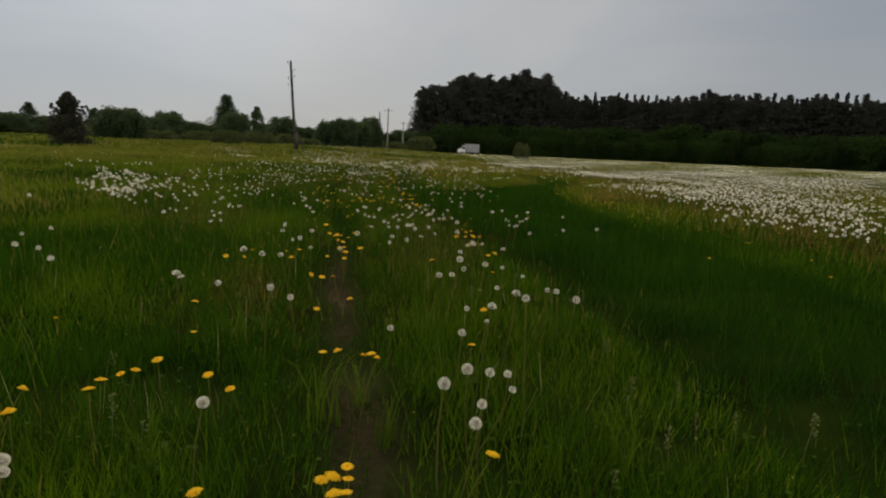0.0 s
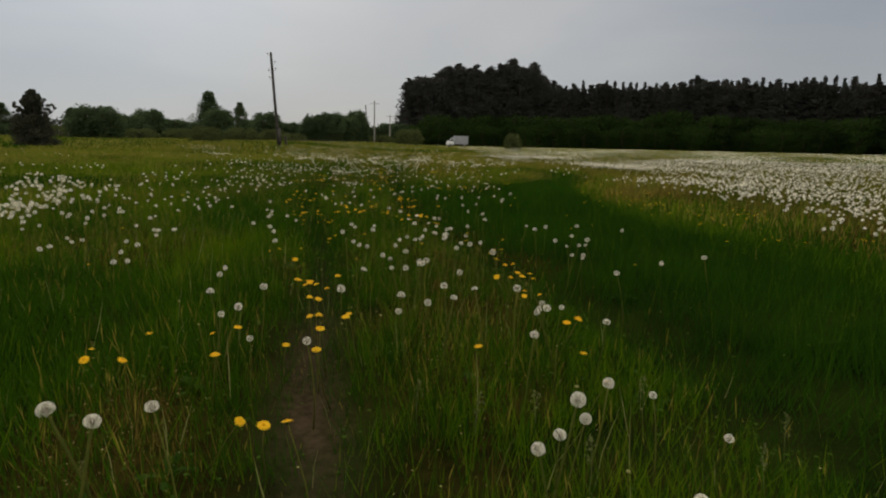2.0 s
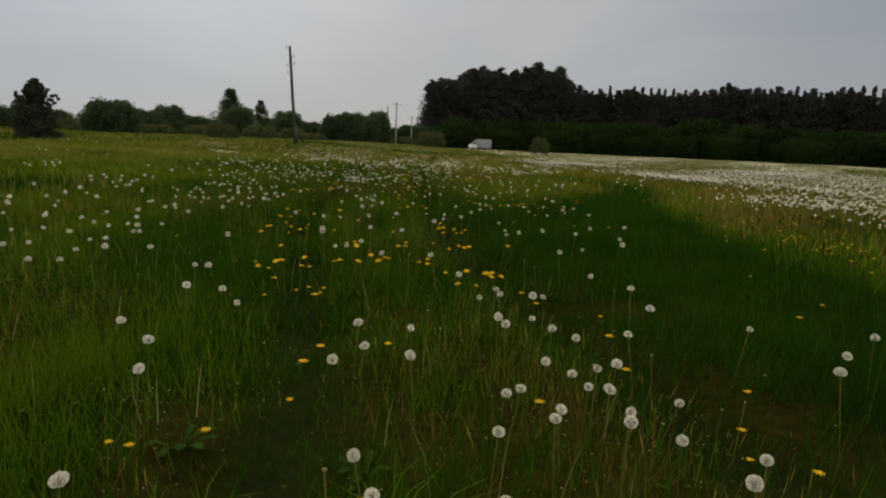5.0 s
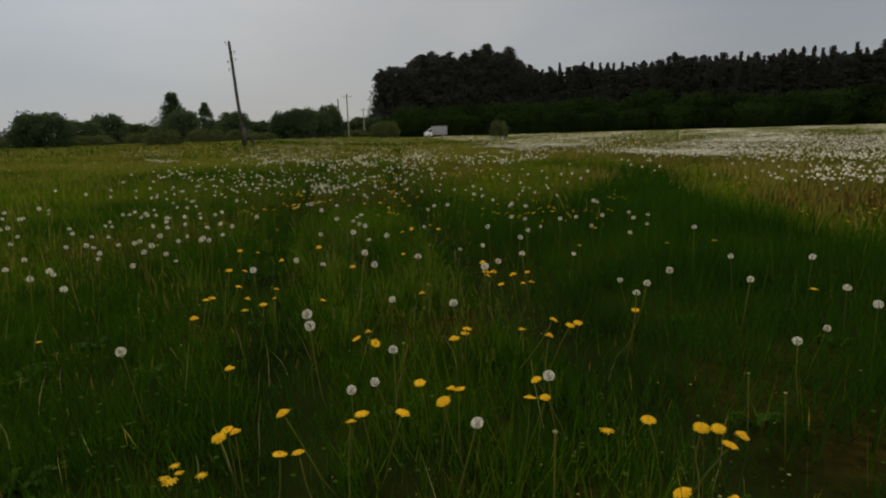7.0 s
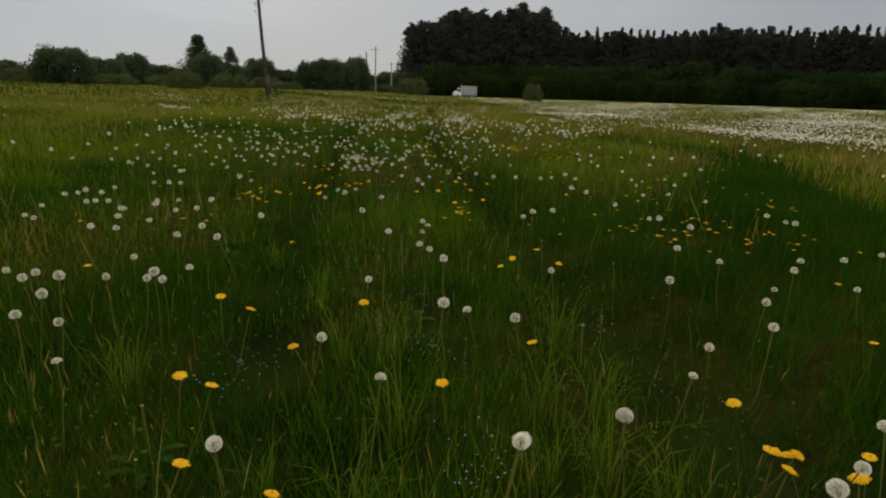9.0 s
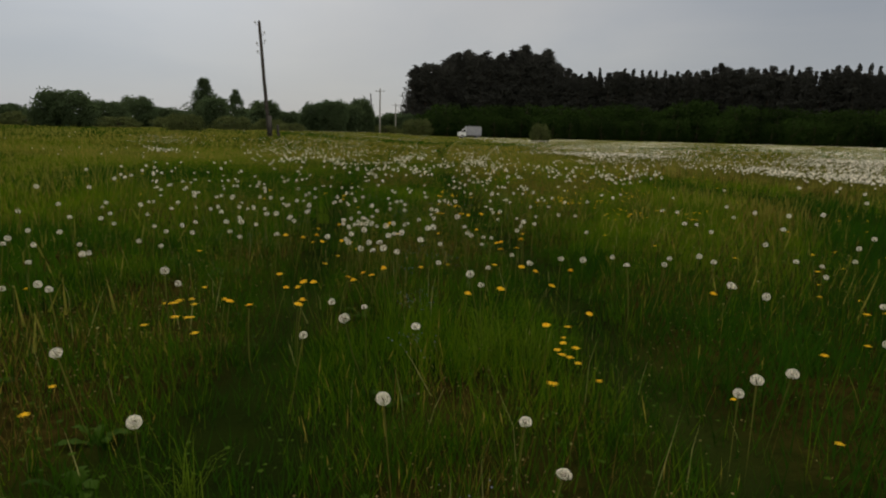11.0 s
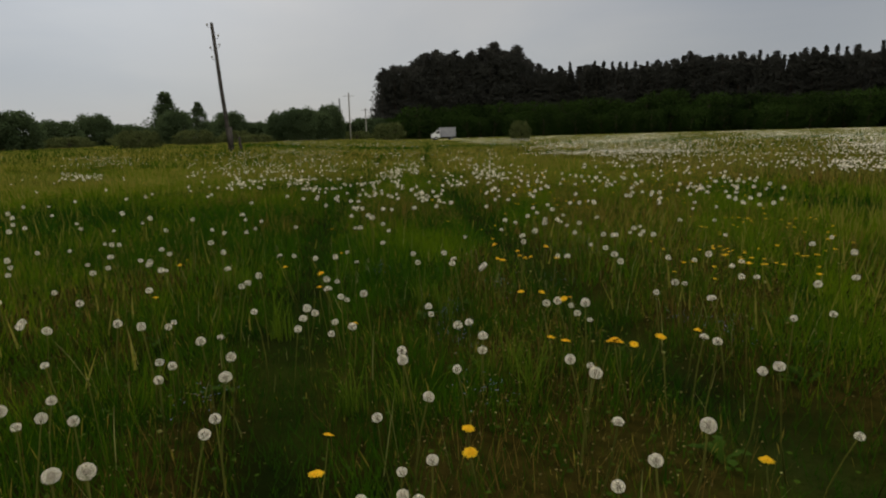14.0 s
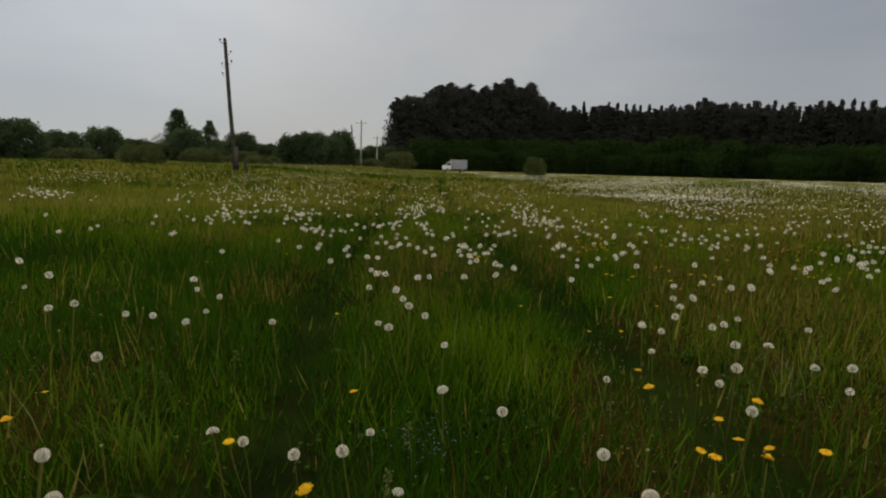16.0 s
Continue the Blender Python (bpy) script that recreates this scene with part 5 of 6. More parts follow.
TUFTS = [(0.66, 22.34), (0.81, 22.44), (0.01, 22.05), (0.27, 21.98), (0.86, 22.05), (-0.64, 23.26), (2.16, 14.36), (2.35, 14.51), (2.44, 14.89), (1.66, 14.62), (1.92, 13.74), (2.34, 14.28), (1.24, 14.36), (2.52, 14.27), (1.59, 14.21), (0.47, 14.90), (1.50, 15.32), (2.20, 14.83), (0.43, 23.70), (0.27, 23.75), (0.47, 23.47), (-1.20, 24.23), (-1.38, 24.38), (3.75, 4.33), (3.89, 4.58), (4.09, 4.19), (3.23, 3.74), (2.98, 5.18), (5.10, 4.03), (1.71, 8.65), (2.02, 8.56), (2.52, 9.18), (2.45, 8.60), (3.59, 7.93), (3.10, 9.14), (1.52, 18.27), (1.40, 18.12), (0.90, 18.91), (1.72, 18.26), (1.30, 15.37), (1.01, 16.10), (2.37, 15.54), (0.45, 16.97), (1.57, 15.49)]
SPRIGS = [(5.47, 4.54), (5.41, 4.09), (5.57, 4.14), (5.25, 3.94), (5.16, 4.31), (4.81, 3.48), (2.66, 4.45), (3.20, 3.76), (3.02, 3.83), (5.86, 4.14), (4.97, 3.70), (5.24, 5.17), (5.32, 6.49), (5.02, 6.03), (4.41, 6.02), (2.71, 5.93), (3.77, 6.63), (4.78, 6.70), (4.28, 6.43), (4.03, 6.44), (2.82, 13.87), (1.78, 13.79), (2.30, 13.72), (2.58, 15.60), (1.50, 15.29), (2.24, 15.38), (1.23, 23.87), (0.89, 23.93), (-1.19, 25.19), (-0.16, 24.27), (-1.43, 24.93), (-1.52, 25.02), (0.69, 24.56), (-0.25, 23.93)]



def tilted(x, y, z, big, most):
    return Matrix.LocRotScale((x, y, z), Euler((rng.normal(0, most), rng.normal(0, most), rng.uniform(0, 6.283))), (big,) * 3)


SEED_LABEL = ["round white dandelion seed head on a thin stem", "slightly flattened white dandelion seed head on a stem", "half blown dandelion seed head on a stem",
              "dome-shaped white dandelion seed head on a stem", "full fluffy white dandelion seed head on a stem"]
STEM_LONG = [stem_mesh(0.72, 0.0, M_STEM), stem_mesh(0.72, 0.06, M_STEM)]
single = [(x, y, 0.41 + rng.normal(0, 0.006), True) for x, y in SEED_NEAR] + [(x, y, z, False) for x, y, z in SEED_HIGH_a + SEED_HIGH_b]
for x, y, z, usual in single:
    form = [0, 4, 0, 1, 4, 0, 2, 1, 0, 4, 3, 1][int(rng.integers(12))]
    flower = thing("seeding_dandelion", SEED_LABEL[form], "flower", "seeding dandelions in the meadow", at=tilted(x, y, z, float(rng.choice([0.68, 0.76, 0.82, 0.88, 0.94, 1.0, 1.14] if usual else [0.88, 0.96, 1.04, 1.14])), 0.12))
    part("stem", STEM_MESH[int(rng.integers(4))] if z < 0.45 else STEM_LONG[int(rng.integers(2))], None, flower)
    head = part("seed_head", HEAD_MESH[form], None, flower)
    part("core", CORE_MESH, None, head, "brown seed core")
for k, (x, y) in enumerate(GOLD_NEAR):
    form = int(rng.integers(3))
    flower = thing("yellow_dandelion", "open golden yellow dandelion flower on a short stem", "flower", "yellow dandelions in the meadow", at=tilted(x, y, 0.29 + rng.normal(0, 0.008), rng.uniform(0.8, 1.12), 0.2))
    part("stem", GOLD_STEM[int(rng.integers(3))], None, flower)
    part("green_cup", CUP_MESH, None, flower)
    bloom = part("petals", GOLD_MESH[form], None, flower)
    part("middle", MID_MESH, None, bloom, "darker golden middle")


def many(name, places, z, shapes, mat, label, category, scale=(0.8, 1.12), squash=0.0):
    """Flower heads too many to tell apart, joined."""
    places = np.asarray(places, float)
    kind = rng.integers(0, len(shapes), len(places))
    pairs = []
    for n, shape in enumerate(shapes):
        some = places[kind == n]
        if len(some):
            pairs.append(strewn(shape, some, rng.uniform(0, 6.283, len(some)), rng.uniform(*scale, len(some)), rng.normal(0, 0.12, len(some))))
    return tagged(new(name, flat_mesh(name, *merged(*pairs), mat)), label, category, kind="stuff")


def raised(x, y, z, spread):
    return np.stack([x, y, z + rise(x, y) + rng.normal(0, spread, len(x))], -1)


def stems_under(places, width, name):
    shape = (SLIVER[0] * np.array((1, 0.2, -1)), SLIVER[1])
    size = np.stack([np.full(len(places), width), np.full(len(places), 0.1), places[:, 2] - rise(places[:, 0], places[:, 1])], -1)
    cross = strewn(shape, places, rng.uniform(0, 6.283, len(places)), size, rng.normal(0, 0.12, len(places)))
    return tagged(new(name, flat_mesh(name, *cross, M_STEM_FAR)), "thin olive flower stems", "stems", kind="stuff")


beside_path = lambda x, y: close_by(x, y, 4.0) & (y < 26)  # noqa: E731
# the rest of the seed heads close to the track, as detailed as the single ones
sx, sy = scattered(18000, -8.0, 13.0, 3.4, 34.0, lambda x, y: np.clip(puffs_per_m2(x, y) / 28, 0, 1) * np.where(beside_path(x, y), 0.04, 1.0))
rest = np.array(SEED_REST)
drifts = drifted(DRIFTS, 1.5)
drifts = drifts[~(close_by(drifts[:, 0], drifts[:, 1], 4.0) & (drifts[:, 1] < 27.5)) | (rng.uniform(0, 1, len(drifts)) < np.where(drifts[:, 1] < 21, 0.18, np.where(drifts[:, 0] < 0, 0.3, 0.16)))]
drifts = drifts[rng.uniform(0, 1, len(drifts)) > 0.9 * lush(drifts[:, 0], drifts[:, 1]) * (drifts[:, 0] < 0)]
rest = np.concatenate([rest, np.stack([sx, sy], -1), drifts[drifts[:, 1] < 36]])
rest = raised(rest[:, 0], rest[:, 1], 0.40, 0.03)
beside_track = beside_path(rest[:, 0], rest[:, 1])
many("seeding_dandelions", rest[beside_track], 0, [seed_head(64, -0.86, 13, 0.95, 6, 0.042), seed_head(64, -0.75, 14, 0.84, 6, 0.042)], M_FLUFF, "white dandelion seed heads beside the tracks", "flowers", (0.72, 1.08))
many("seeding_dandelions_far", rest[~beside_track], 0, [seed_head(28, -0.86, 11, 1.0, 4, 0.14), seed_head(28, -0.7, 12, 0.85, 4, 0.14)], M_FLUFF, "white dandelion seed heads across the meadow", "flowers", (0.95, 1.35))
many("seed_cores_far", rest, 0, [CORE], M_SEED, "brown cores of seed heads", "flowers", (0.65, 0.95))
stems_under(rest, 0.007, "flower_stems")
# the white field, thinning to clumps with distance
TINY = (np.array([(1, 0, 0), (0, 1, 0), (-1, 0, 0), (0, -1, 0), (0, 0, 0.75), (0, 0, -0.6)]) * R, np.array([(0, 1, 4), (1, 2, 4), (2, 3, 4), (3, 0, 4), (1, 0, 5), (2, 1, 5), (3, 2, 5), (0, 3, 5)]))
fx, fy = scattered(170000, -32.0, 45.0, 4.0, 46.0, lambda x, y: np.clip(puffs_per_m2(x, y) / 45, 0, 1) * ~((x > -8) & (x < 13) & (y < 34)) * (np.abs(x - 2) < np.maximum(5 + 0.85 * y, 26 * (x > 2))))
gx, gy = scattered(24000, 5.0, 13.0, 4.0, 34.0, lambda x, y: np.clip(puffs_per_m2(x, y) / 45, 0, 1) * field(x, y))
beyond = drifts[drifts[:, 1] >= 36]
near_field = raised(np.r_[fx, gx, beyond[:, 0]], np.r_[fy, gy, beyond[:, 1]], 0.40, 0.035)
many("white_field_near", near_field, 0, [TINY], M_FLUFF, "dense white dandelion seed heads in a field", "flowers", (0.85, 1.25))
stems_under(near_field, 0.009, "field_stems")
fx, fy = scattered(230000, -65.0, 130.0, 45.0, 142.0, lambda x, y: np.clip(puffs_per_m2(x, y) / 45, 0, 1) * (np.abs(x - 2) < 5 + 0.85 * y) * np.clip(1.5 - y / 110, 0.35, 1))
many("white_field_far", raised(fx, fy, 0.40, 0.05), 0, [(TINY[0][:5], TINY[1][:4])], M_FLUFF, "white dandelion field reaching to the forest", "flowers", (0.9, 1.6))
# yellow ones further off
yx, yy = scattered(34000, -18.0, 18.0, 4.0, 60.0, lambda x, y: np.clip(golds_per_m2(x, y) / 12, 0, 1) * np.where(beside_path(x, y), 0.12, 1.0))
gold = np.concatenate([np.array(GOLD_REST), np.stack([yx, yy], -1), drifted(GOLD_DRIFTS, 1.0)])
many("yellow_dandelions_far", raised(gold[:, 0], gold[:, 1], 0.29, 0.03), 0, [petals(5, [(9, 0.0235, 0.006), (7, 0.015, 0.009)], 0.9)], M_GOLD, "golden dandelion flowers across the meadow", "flowers", (0.55, 1.05))

# dry chaff and small withered heads among the stalks
cx, cy = scattered(130000, -6.0, 10.0, 3.2, 34.0, lambda x, y: np.clip(0.008 + brown(x, y) ** 1.5, 0, 1) * (1 - lush(x, y)) * (1 - 0.8 * worn(x, y)) * close_by(x, y, 5))
fleck = (np.array([(-0.5, 0, 0), (0.5, 0.1, 0.1), (0.1, 0.7, 0.5), (-0.2, -0.3, 0.8)]), np.array([(0, 1, 2), (0, 2, 3)]))
many("dry_chaff", raised(cx, cy, 0.15, 0.06), 0, [fleck], M_CHAFF, "small dry flecks of withered heads and chaff", "chaff", (0.003, 0.009))

# forget-me-nots in loose drifts
FIVE = (np.array([(0, 0, 0)] + [(0.0045 * math.cos(a), 0.0045 * math.sin(a), 0.0012) for a in np.arange(10) * math.pi / 5]), np.array([(0, k + 1, (k + 1) % 10 + 1) for k in range(10)]))
spots = np.concatenate([np.stack([rng.normal(x, 0.07, 34), rng.normal(y, 0.09, 34)], -1) for x, y in BLUE])
many("forget_me_nots", raised(spots[:, 0], spots[:, 1], 0.2, 0.03), 0, [FIVE], M_BLUE, "tiny pale blue forget-me-nots in the grass", "flowers", (0.45, 0.85))
# small pale flowers of weeds
wx, wy = scattered(3000, -2.0, 9.0, 3.2, 26.0, lambda x, y: 0.6 * close_by(x, y, 4.0) * np.clip(0.3 + 0.9 * wave(x, y, 2.6, 61), 0, 1))
many("small_pale_flowers", raised(wx, wy, 0.22, 0.03), 0, [FIVE], M_PALE, "tiny pale weed flowers in the grass", "flowers", (0.6, 1.2))

def leaf_cloud(r, centres, radii, per, size):
    """Small leaf pieces, two triangles each, in uneven clumps."""
    c = np.repeat(np.asarray(centres), per, 0)
    rad = np.repeat(np.asarray(radii), per)[:, None]
    d = r.normal(0, 1, (len(c), 3))
    d /= np.linalg.norm(d, axis=1)[:, None]
    p = c + d * rad * r.uniform(0.45, 1.08, (len(c), 1)) * np.array((1, 1, 0.8))
    a = r.normal(0, 1, (len(c), 3))
    a /= np.linalg.norm(a, axis=1)[:, None]
    b = np.cross(a, r.normal(0, 1, (len(c), 3)))
    b /= np.linalg.norm(b, axis=1)[:, None]
    s = size * r.uniform(0.6, 1.4, (len(c), 1))
    v = np.stack([p - a * s, p + b * s * 0.6, p + a * s, p - b * s * 0.6], 1).reshape(-1, 3)
    n = np.arange(len(c))[:, None] * 4
    return v, np.concatenate([n + np.array((0, 1, 2)), n + np.array((0, 2, 3))])


# bright tufts of long arching blades
def tuft(seed):
    r = np.random.default_rng(seed)
    shape = (np.array([(-0.5, 0, 0), (0.5, 0, 0), (-0.42, 0.12, 0.45), (0.42, 0.12, 0.45), (-0.3, 0.38, 0.8), (0.3, 0.38, 0.8), (0, 0.8, 0.92)]), np.array([(0, 1, 2), (1, 3, 2), (2, 3, 4), (3, 5, 4), (4, 5, 6)]))
    n = 34
    tall = r.uniform(0.16, 0.36, n)
    at = np.stack([r.normal(0, 0.035, n), r.normal(0, 0.035, n), np.full(n, -0.02)], -1)
    size = np.stack([r.uniform(0.004, 0.008, n), tall * r.uniform(0.3, 1.0, n), tall], -1)
    return flat_mesh("grass_tuft", *strewn(shape, at, r.uniform(0, 6.283, n), size), M_TUFT)


TUFT_MESH = [tuft(k) for k in range(5)]
for k, (x, y) in enumerate(TUFTS):
    ob = tagged(new("grass_tuft", TUFT_MESH[k % 5]), "bright green tuft of long arching grass blades", "grass tuft", "grass tufts in the meadow")
    ob.matrix_basis = Matrix.LocRotScale((x, y, float(ground_z(x, y))), Euler((0, 0, 1.7 * k)), (0.8 + 0.07 * (k % 6),) * 3)


# weed sprigs with small pale leaves and buds at their tips
def sprig(seed):
    r = np.random.default_rng(seed)
    tall = r.uniform(0.26, 0.36)
    lean = r.uniform(-0.05, 0.05)
    stalk = tube([(0, 0, -0.02), (lean * 0.4, 0.01, tall * 0.5), (lean, 0, tall)], [0.0022, 0.002, 0.001], 4)
    buds = leaf_cloud(r, [(lean * s, 0, tall * s) for s in (0.7, 0.82, 0.92, 1.0)], [0.03, 0.03, 0.026, 0.02], 7, 0.009)
    return merged(stalk, buds)


SPRIG_MESH = [flat_mesh("weed_sprig", *sprig(k), M_WEED) for k in range(4)]
for k, (x, y) in enumerate(SPRIGS):
    ob = tagged(new("weed_sprig", SPRIG_MESH[k % 4]), "slender weed with small pale leaves and buds", "weed", "weed sprigs in the meadow")
    ob.matrix_basis = Matrix.LocRotScale((x, y, float(ground_z(x, y))), Euler((0, 0, 2.1 * k)), (0.6 + 0.07 * (k % 5),) * 3)

# spent stalks, their seeds blown away: a bare pale knob on a leaning stem
ex, ey = scattered(900, -3.0, 9.0, 3.2, 26.0, lambda x, y: (0.1 + 0.5 * brown(x, y)) * close_by(x, y, 3.5) * (1 - lush(x, y)))
spent = raised(ex, ey, 0.36, 0.05)
many("spent_heads", spent, 0, [ball(0.006, 0.7, 1)], M_PALE, "small bare knobs of spent dandelions", "flowers", (0.8, 1.4))
stems_under(spent, 0.007, "spent_stems")

# ---------------------------------------------------------------- trees


def domed_tree(seed, height, half, clumps=90, per=60, size=0.2, squat=0.56):
    """A broad rounded tree: leaf clumps over the outside of a dome that reaches almost to the ground."""
    r = np.random.default_rng(seed)
    centres, radii, limbs = [], [], []
    for k in range(clumps):
        a, t = 2.39996 * k + r.uniform(-0.5, 0.5), (k + 0.5) / clumps
        bulge = 1 + 0.07 * math.sin(2 * a + seed) + 0.06 * math.sin(3 * a + 2.0 * seed)
        out = r.uniform(0.25, 0.84) if k % 3 == 0 else r.uniform(0.62, 0.86)
        z = height * (0.05 + 0.8 * t)
        ring = math.sqrt(max(0.03, 1 - max(0.0, (z / height - 0.38) / squat) ** 2)) * (0.82 + 0.18 * min(1, z / (0.3 * height)))
        d = half * out * ring * bulge
        centres.append((d * math.cos(a), d * math.sin(a), z))
        radii.append(min(half, 0.5 * height) * r.uniform(0.27, 0.42))
        if k % 5 == 0:
            limbs.append(tube([(0, 0, z * 0.4), (0.5 * d * math.cos(a), 0.5 * d * math.sin(a), z * 0.75), (d * math.cos(a), d * math.sin(a), z)], [0.05 * height / 6, 0.035 * height / 6, 0.012], 4))
    trunk = tube([(0, 0, -0.1), (0.05, 0.02, height * 0.3), (-0.04, 0.03, height * 0.6), (0, 0, height * 0.85)], [0.03 * height, 0.024 * height, 0.014 * height, 0.003 * height], 8)
    return merged(trunk, *limbs), leaf_cloud(r, centres, radii, per, size)


def conifer(seed, height, half, low, tiers, pointed, per=16, size=0.2, around=4, limbs=10, ragged=0.5):
    """A pine or spruce: a straight trunk, whorls of boughs, and tufts of needles along each bough."""
    r = np.random.default_rng(seed)
    boughs, centres, radii = [], [], []
    for k in range(tiers):
        t = (k + r.uniform(0, 0.8)) / tiers
        z = height * (low + (0.985 - low) * t)
        gap = 0.55 * height / tiers
        reach = half * ((1 - t) ** 0.9 if pointed else (1 - t) ** 0.5 * (0.75 + 0.25 * math.sin(9 * t + seed)))
        for b in range(around):
            a, far = r.uniform(0, 6.283), reach * r.uniform(ragged, 1.15) + 0.1
            zb = min(z + float(r.uniform(-gap, gap)), 0.985 * height)
            rise = -0.12 * far if pointed else 0.16 * far * (0.3 + t)
            if len(boughs) < limbs:
                boughs.append(tube([(0, 0, zb), (far * math.cos(a), far * math.sin(a), zb + rise)], [0.035, 0.01], 3))
            for s in (0.45, 0.9) if far > 0.5 * half else (0.7,):
                centres.append((far * s * math.cos(a), far * s * math.sin(a), zb + rise * s))
                radii.append(0.11 * half + 0.16 * far)
    centres += [(0, 0, height * 0.93), (0, 0, height * 0.97)]
    radii += [0.12 * half, 0.07 * half]
    trunk = tube([(0, 0, -0.1), (0.03, 0, height * 0.5), (0, 0, height)], [0.014 * height, 0.01 * height, 0.02], 7)
    return merged(trunk, *boughs), leaf_cloud(r, centres, radii, per, size)


def young_pine(seed, height, half):
    """A bushy pine: dense skirts to half its height, then an open top of boughs that reach upwards."""
    r = np.random.default_rng(seed)
    boughs, centres, radii = [], [], []
    for k in range(110):
        a, z = 2.39996 * k, height * 0.52 * (k + 0.5) / 110
        d = half * r.uniform(0.25, 0.9) * (0.9 + 0.1 * math.sin(3 * a))
        centres.append((d * math.cos(a), d * math.sin(a), z + 0.15))
        radii.append(0.2 * half)
    for k in range(48):
        a, t = 2.39996 * k, (k + 0.5) / 48
        foot, far = height * (0.4 + 0.5 * t), half * (0.72 * (1 - t) + 0.07) * r.uniform(0.6, 1.1)
        tip = (far * math.cos(a), far * math.sin(a), foot + 0.55 * far + 0.1 * height)
        boughs.append(tube([(0, 0, foot), (0.5 * tip[0], 0.5 * tip[1], foot + 0.2 * far), tip], [0.05, 0.035, 0.012], 4))
        for s in (0.35, 0.6, 0.8, 1.0):
            centres.append((tip[0] * s, tip[1] * s, foot + (tip[2] - foot) * s ** 1.4))
            radii.append(0.085 * half * (1.3 - 0.6 * s))
    trunk = tube([(0, 0, -0.1), (0.03, 0, height * 0.5), (0, 0, height)], [0.12, 0.08, 0.02], 8)
    return merged(trunk, *boughs), leaf_cloud(r, centres, radii, 60, 0.085)


def tree(name, form, mat, at, label, group, category="tree"):
    """form: a pair of trunk and crown meshes."""
    ob = thing(name, label, category, group, at=at)
    part("trunk", form[0], None, ob)
    part("crown", form[1], None, ob)
    return ob


def form_of(pair, mat):
    return flat_mesh("trunk", *pair[0], M_BARK, True), flat_mesh("crown", *pair[1], mat)


def standing(x, y, wide=1.0, tall=1.0):
    return Matrix.LocRotScale((x, y, float(rise(x, y))), Euler((0, 0, float(rng.uniform(0, 6.283)))), (wide, wide, tall))


START = (4.45, 1.66)


def from_start(bearing, distance):
    return START[0] + distance * math.sin(radians(bearing)), START[1] + distance * math.cos(radians(bearing))


# pines stand in the high part of the wood, spruces in the low one; made 10 m high, then scaled
PINES = [form_of(conifer(100 + k, 10, 2.3, 0.04, 26, False, 20, 0.12, 8, 10, 0.25), M_PINE) for k in range(5)]
SPRUCES = [form_of(conifer(200 + k, 10, 1.7, 0.04, 28, True, 20, 0.11, 8, 10, 0.3), M_PINE) for k in range(5)]
SKYLINE = [(-7.6, 4.0), (-6.3, 5.5), (-4.9, 5.8), (-3.9, 6.0), (-2.3, 6.45), (-0.5, 7.0), (0.8, 6.4), (1.8, 6.6), (3.2, 7.1), (5.1, 7.0), (6.4, 6.3), (7.1, 5.4), (9.5, 5.4), (10.9, 5.7),
           (14.3, 5.3), (17.1, 5.6), (19.7, 5.8), (23.1, 5.6), (25.6, 5.4), (27.9, 5.7), (30.5, 5.4), (36.0, 5.5), (50.0, 5.5)]


def wood_edge(bearing):
    """Distance of the wood's edge."""
    return float(np.interp(bearing, [-8, 0, 7, 20, 35, 50], [222, 222, 225, 232, 232, 228]))


for row in range(4):
    b = (-6.2 if row < 3 else -4.5) + 0.3 * row
    while b < 47:
        d = wood_edge(b) + 5.0 * row + float(rng.uniform(-1.5, 1.5))
        high = d * math.tan(radians(float(np.interp(b, [s[0] for s in SKYLINE], [s[1] for s in SKYLINE])))) + 1.25
        if b < 6.5:
            high *= float(rng.uniform(0.92, 1.06) if row else rng.uniform(0.85, 1.03))
        else:
            high *= float(rng.uniform(0.87, 0.95) if row < 2 else rng.uniform(0.93, 1.04))
        x, y = from_start(b, d)
        if row == 3 and b > 6.5:
            high *= 0.9
        if b < 6.5 or rng.uniform() < 0.45:
            tree("pine", PINES[int(rng.integers(5))], None, standing(x, y, (1.65 if b < 6.5 else float(rng.uniform(1.1, 1.7))) * high / 14, high / 10), "tall dark pine at the edge of the wood", "pines of the wood")
        else:
            tree("spruce", SPRUCES[int(rng.integers(5))], None, standing(x, y, float(rng.uniform(1.7, 2.3) if row != 2 else rng.uniform(0.8, 1.2)) * high / 12, high / 10), "dark pointed spruce in the wood behind the field", "spruces of the wood")
        b += float(rng.uniform(0.4, 0.75)) + (0.05 if b > 6.6 else 0.35)

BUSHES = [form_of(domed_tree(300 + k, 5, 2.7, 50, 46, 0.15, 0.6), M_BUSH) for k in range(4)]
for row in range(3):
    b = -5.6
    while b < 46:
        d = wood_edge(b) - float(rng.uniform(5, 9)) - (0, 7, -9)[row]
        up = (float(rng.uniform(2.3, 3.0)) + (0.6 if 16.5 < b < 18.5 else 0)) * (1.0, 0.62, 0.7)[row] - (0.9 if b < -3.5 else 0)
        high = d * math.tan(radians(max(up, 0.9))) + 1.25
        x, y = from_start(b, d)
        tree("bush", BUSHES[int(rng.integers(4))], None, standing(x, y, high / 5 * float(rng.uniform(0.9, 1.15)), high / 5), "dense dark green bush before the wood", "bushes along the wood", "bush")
        b += float(rng.uniform(1.0, 1.6))

# the tree line on the left: bearing, height angle, distance, half width in degrees, kind
ROUND = [form_of(domed_tree(400 + k, 6, 4.0, 120, 85, 0.18), M_TREE) for k in range(4)]
TALL = [form_of(conifer(500 + k, 7, 2.9, 0.03, 26, True, 26, 0.11, 8, 12, 0.45), M_TREE) for k in range(3)]
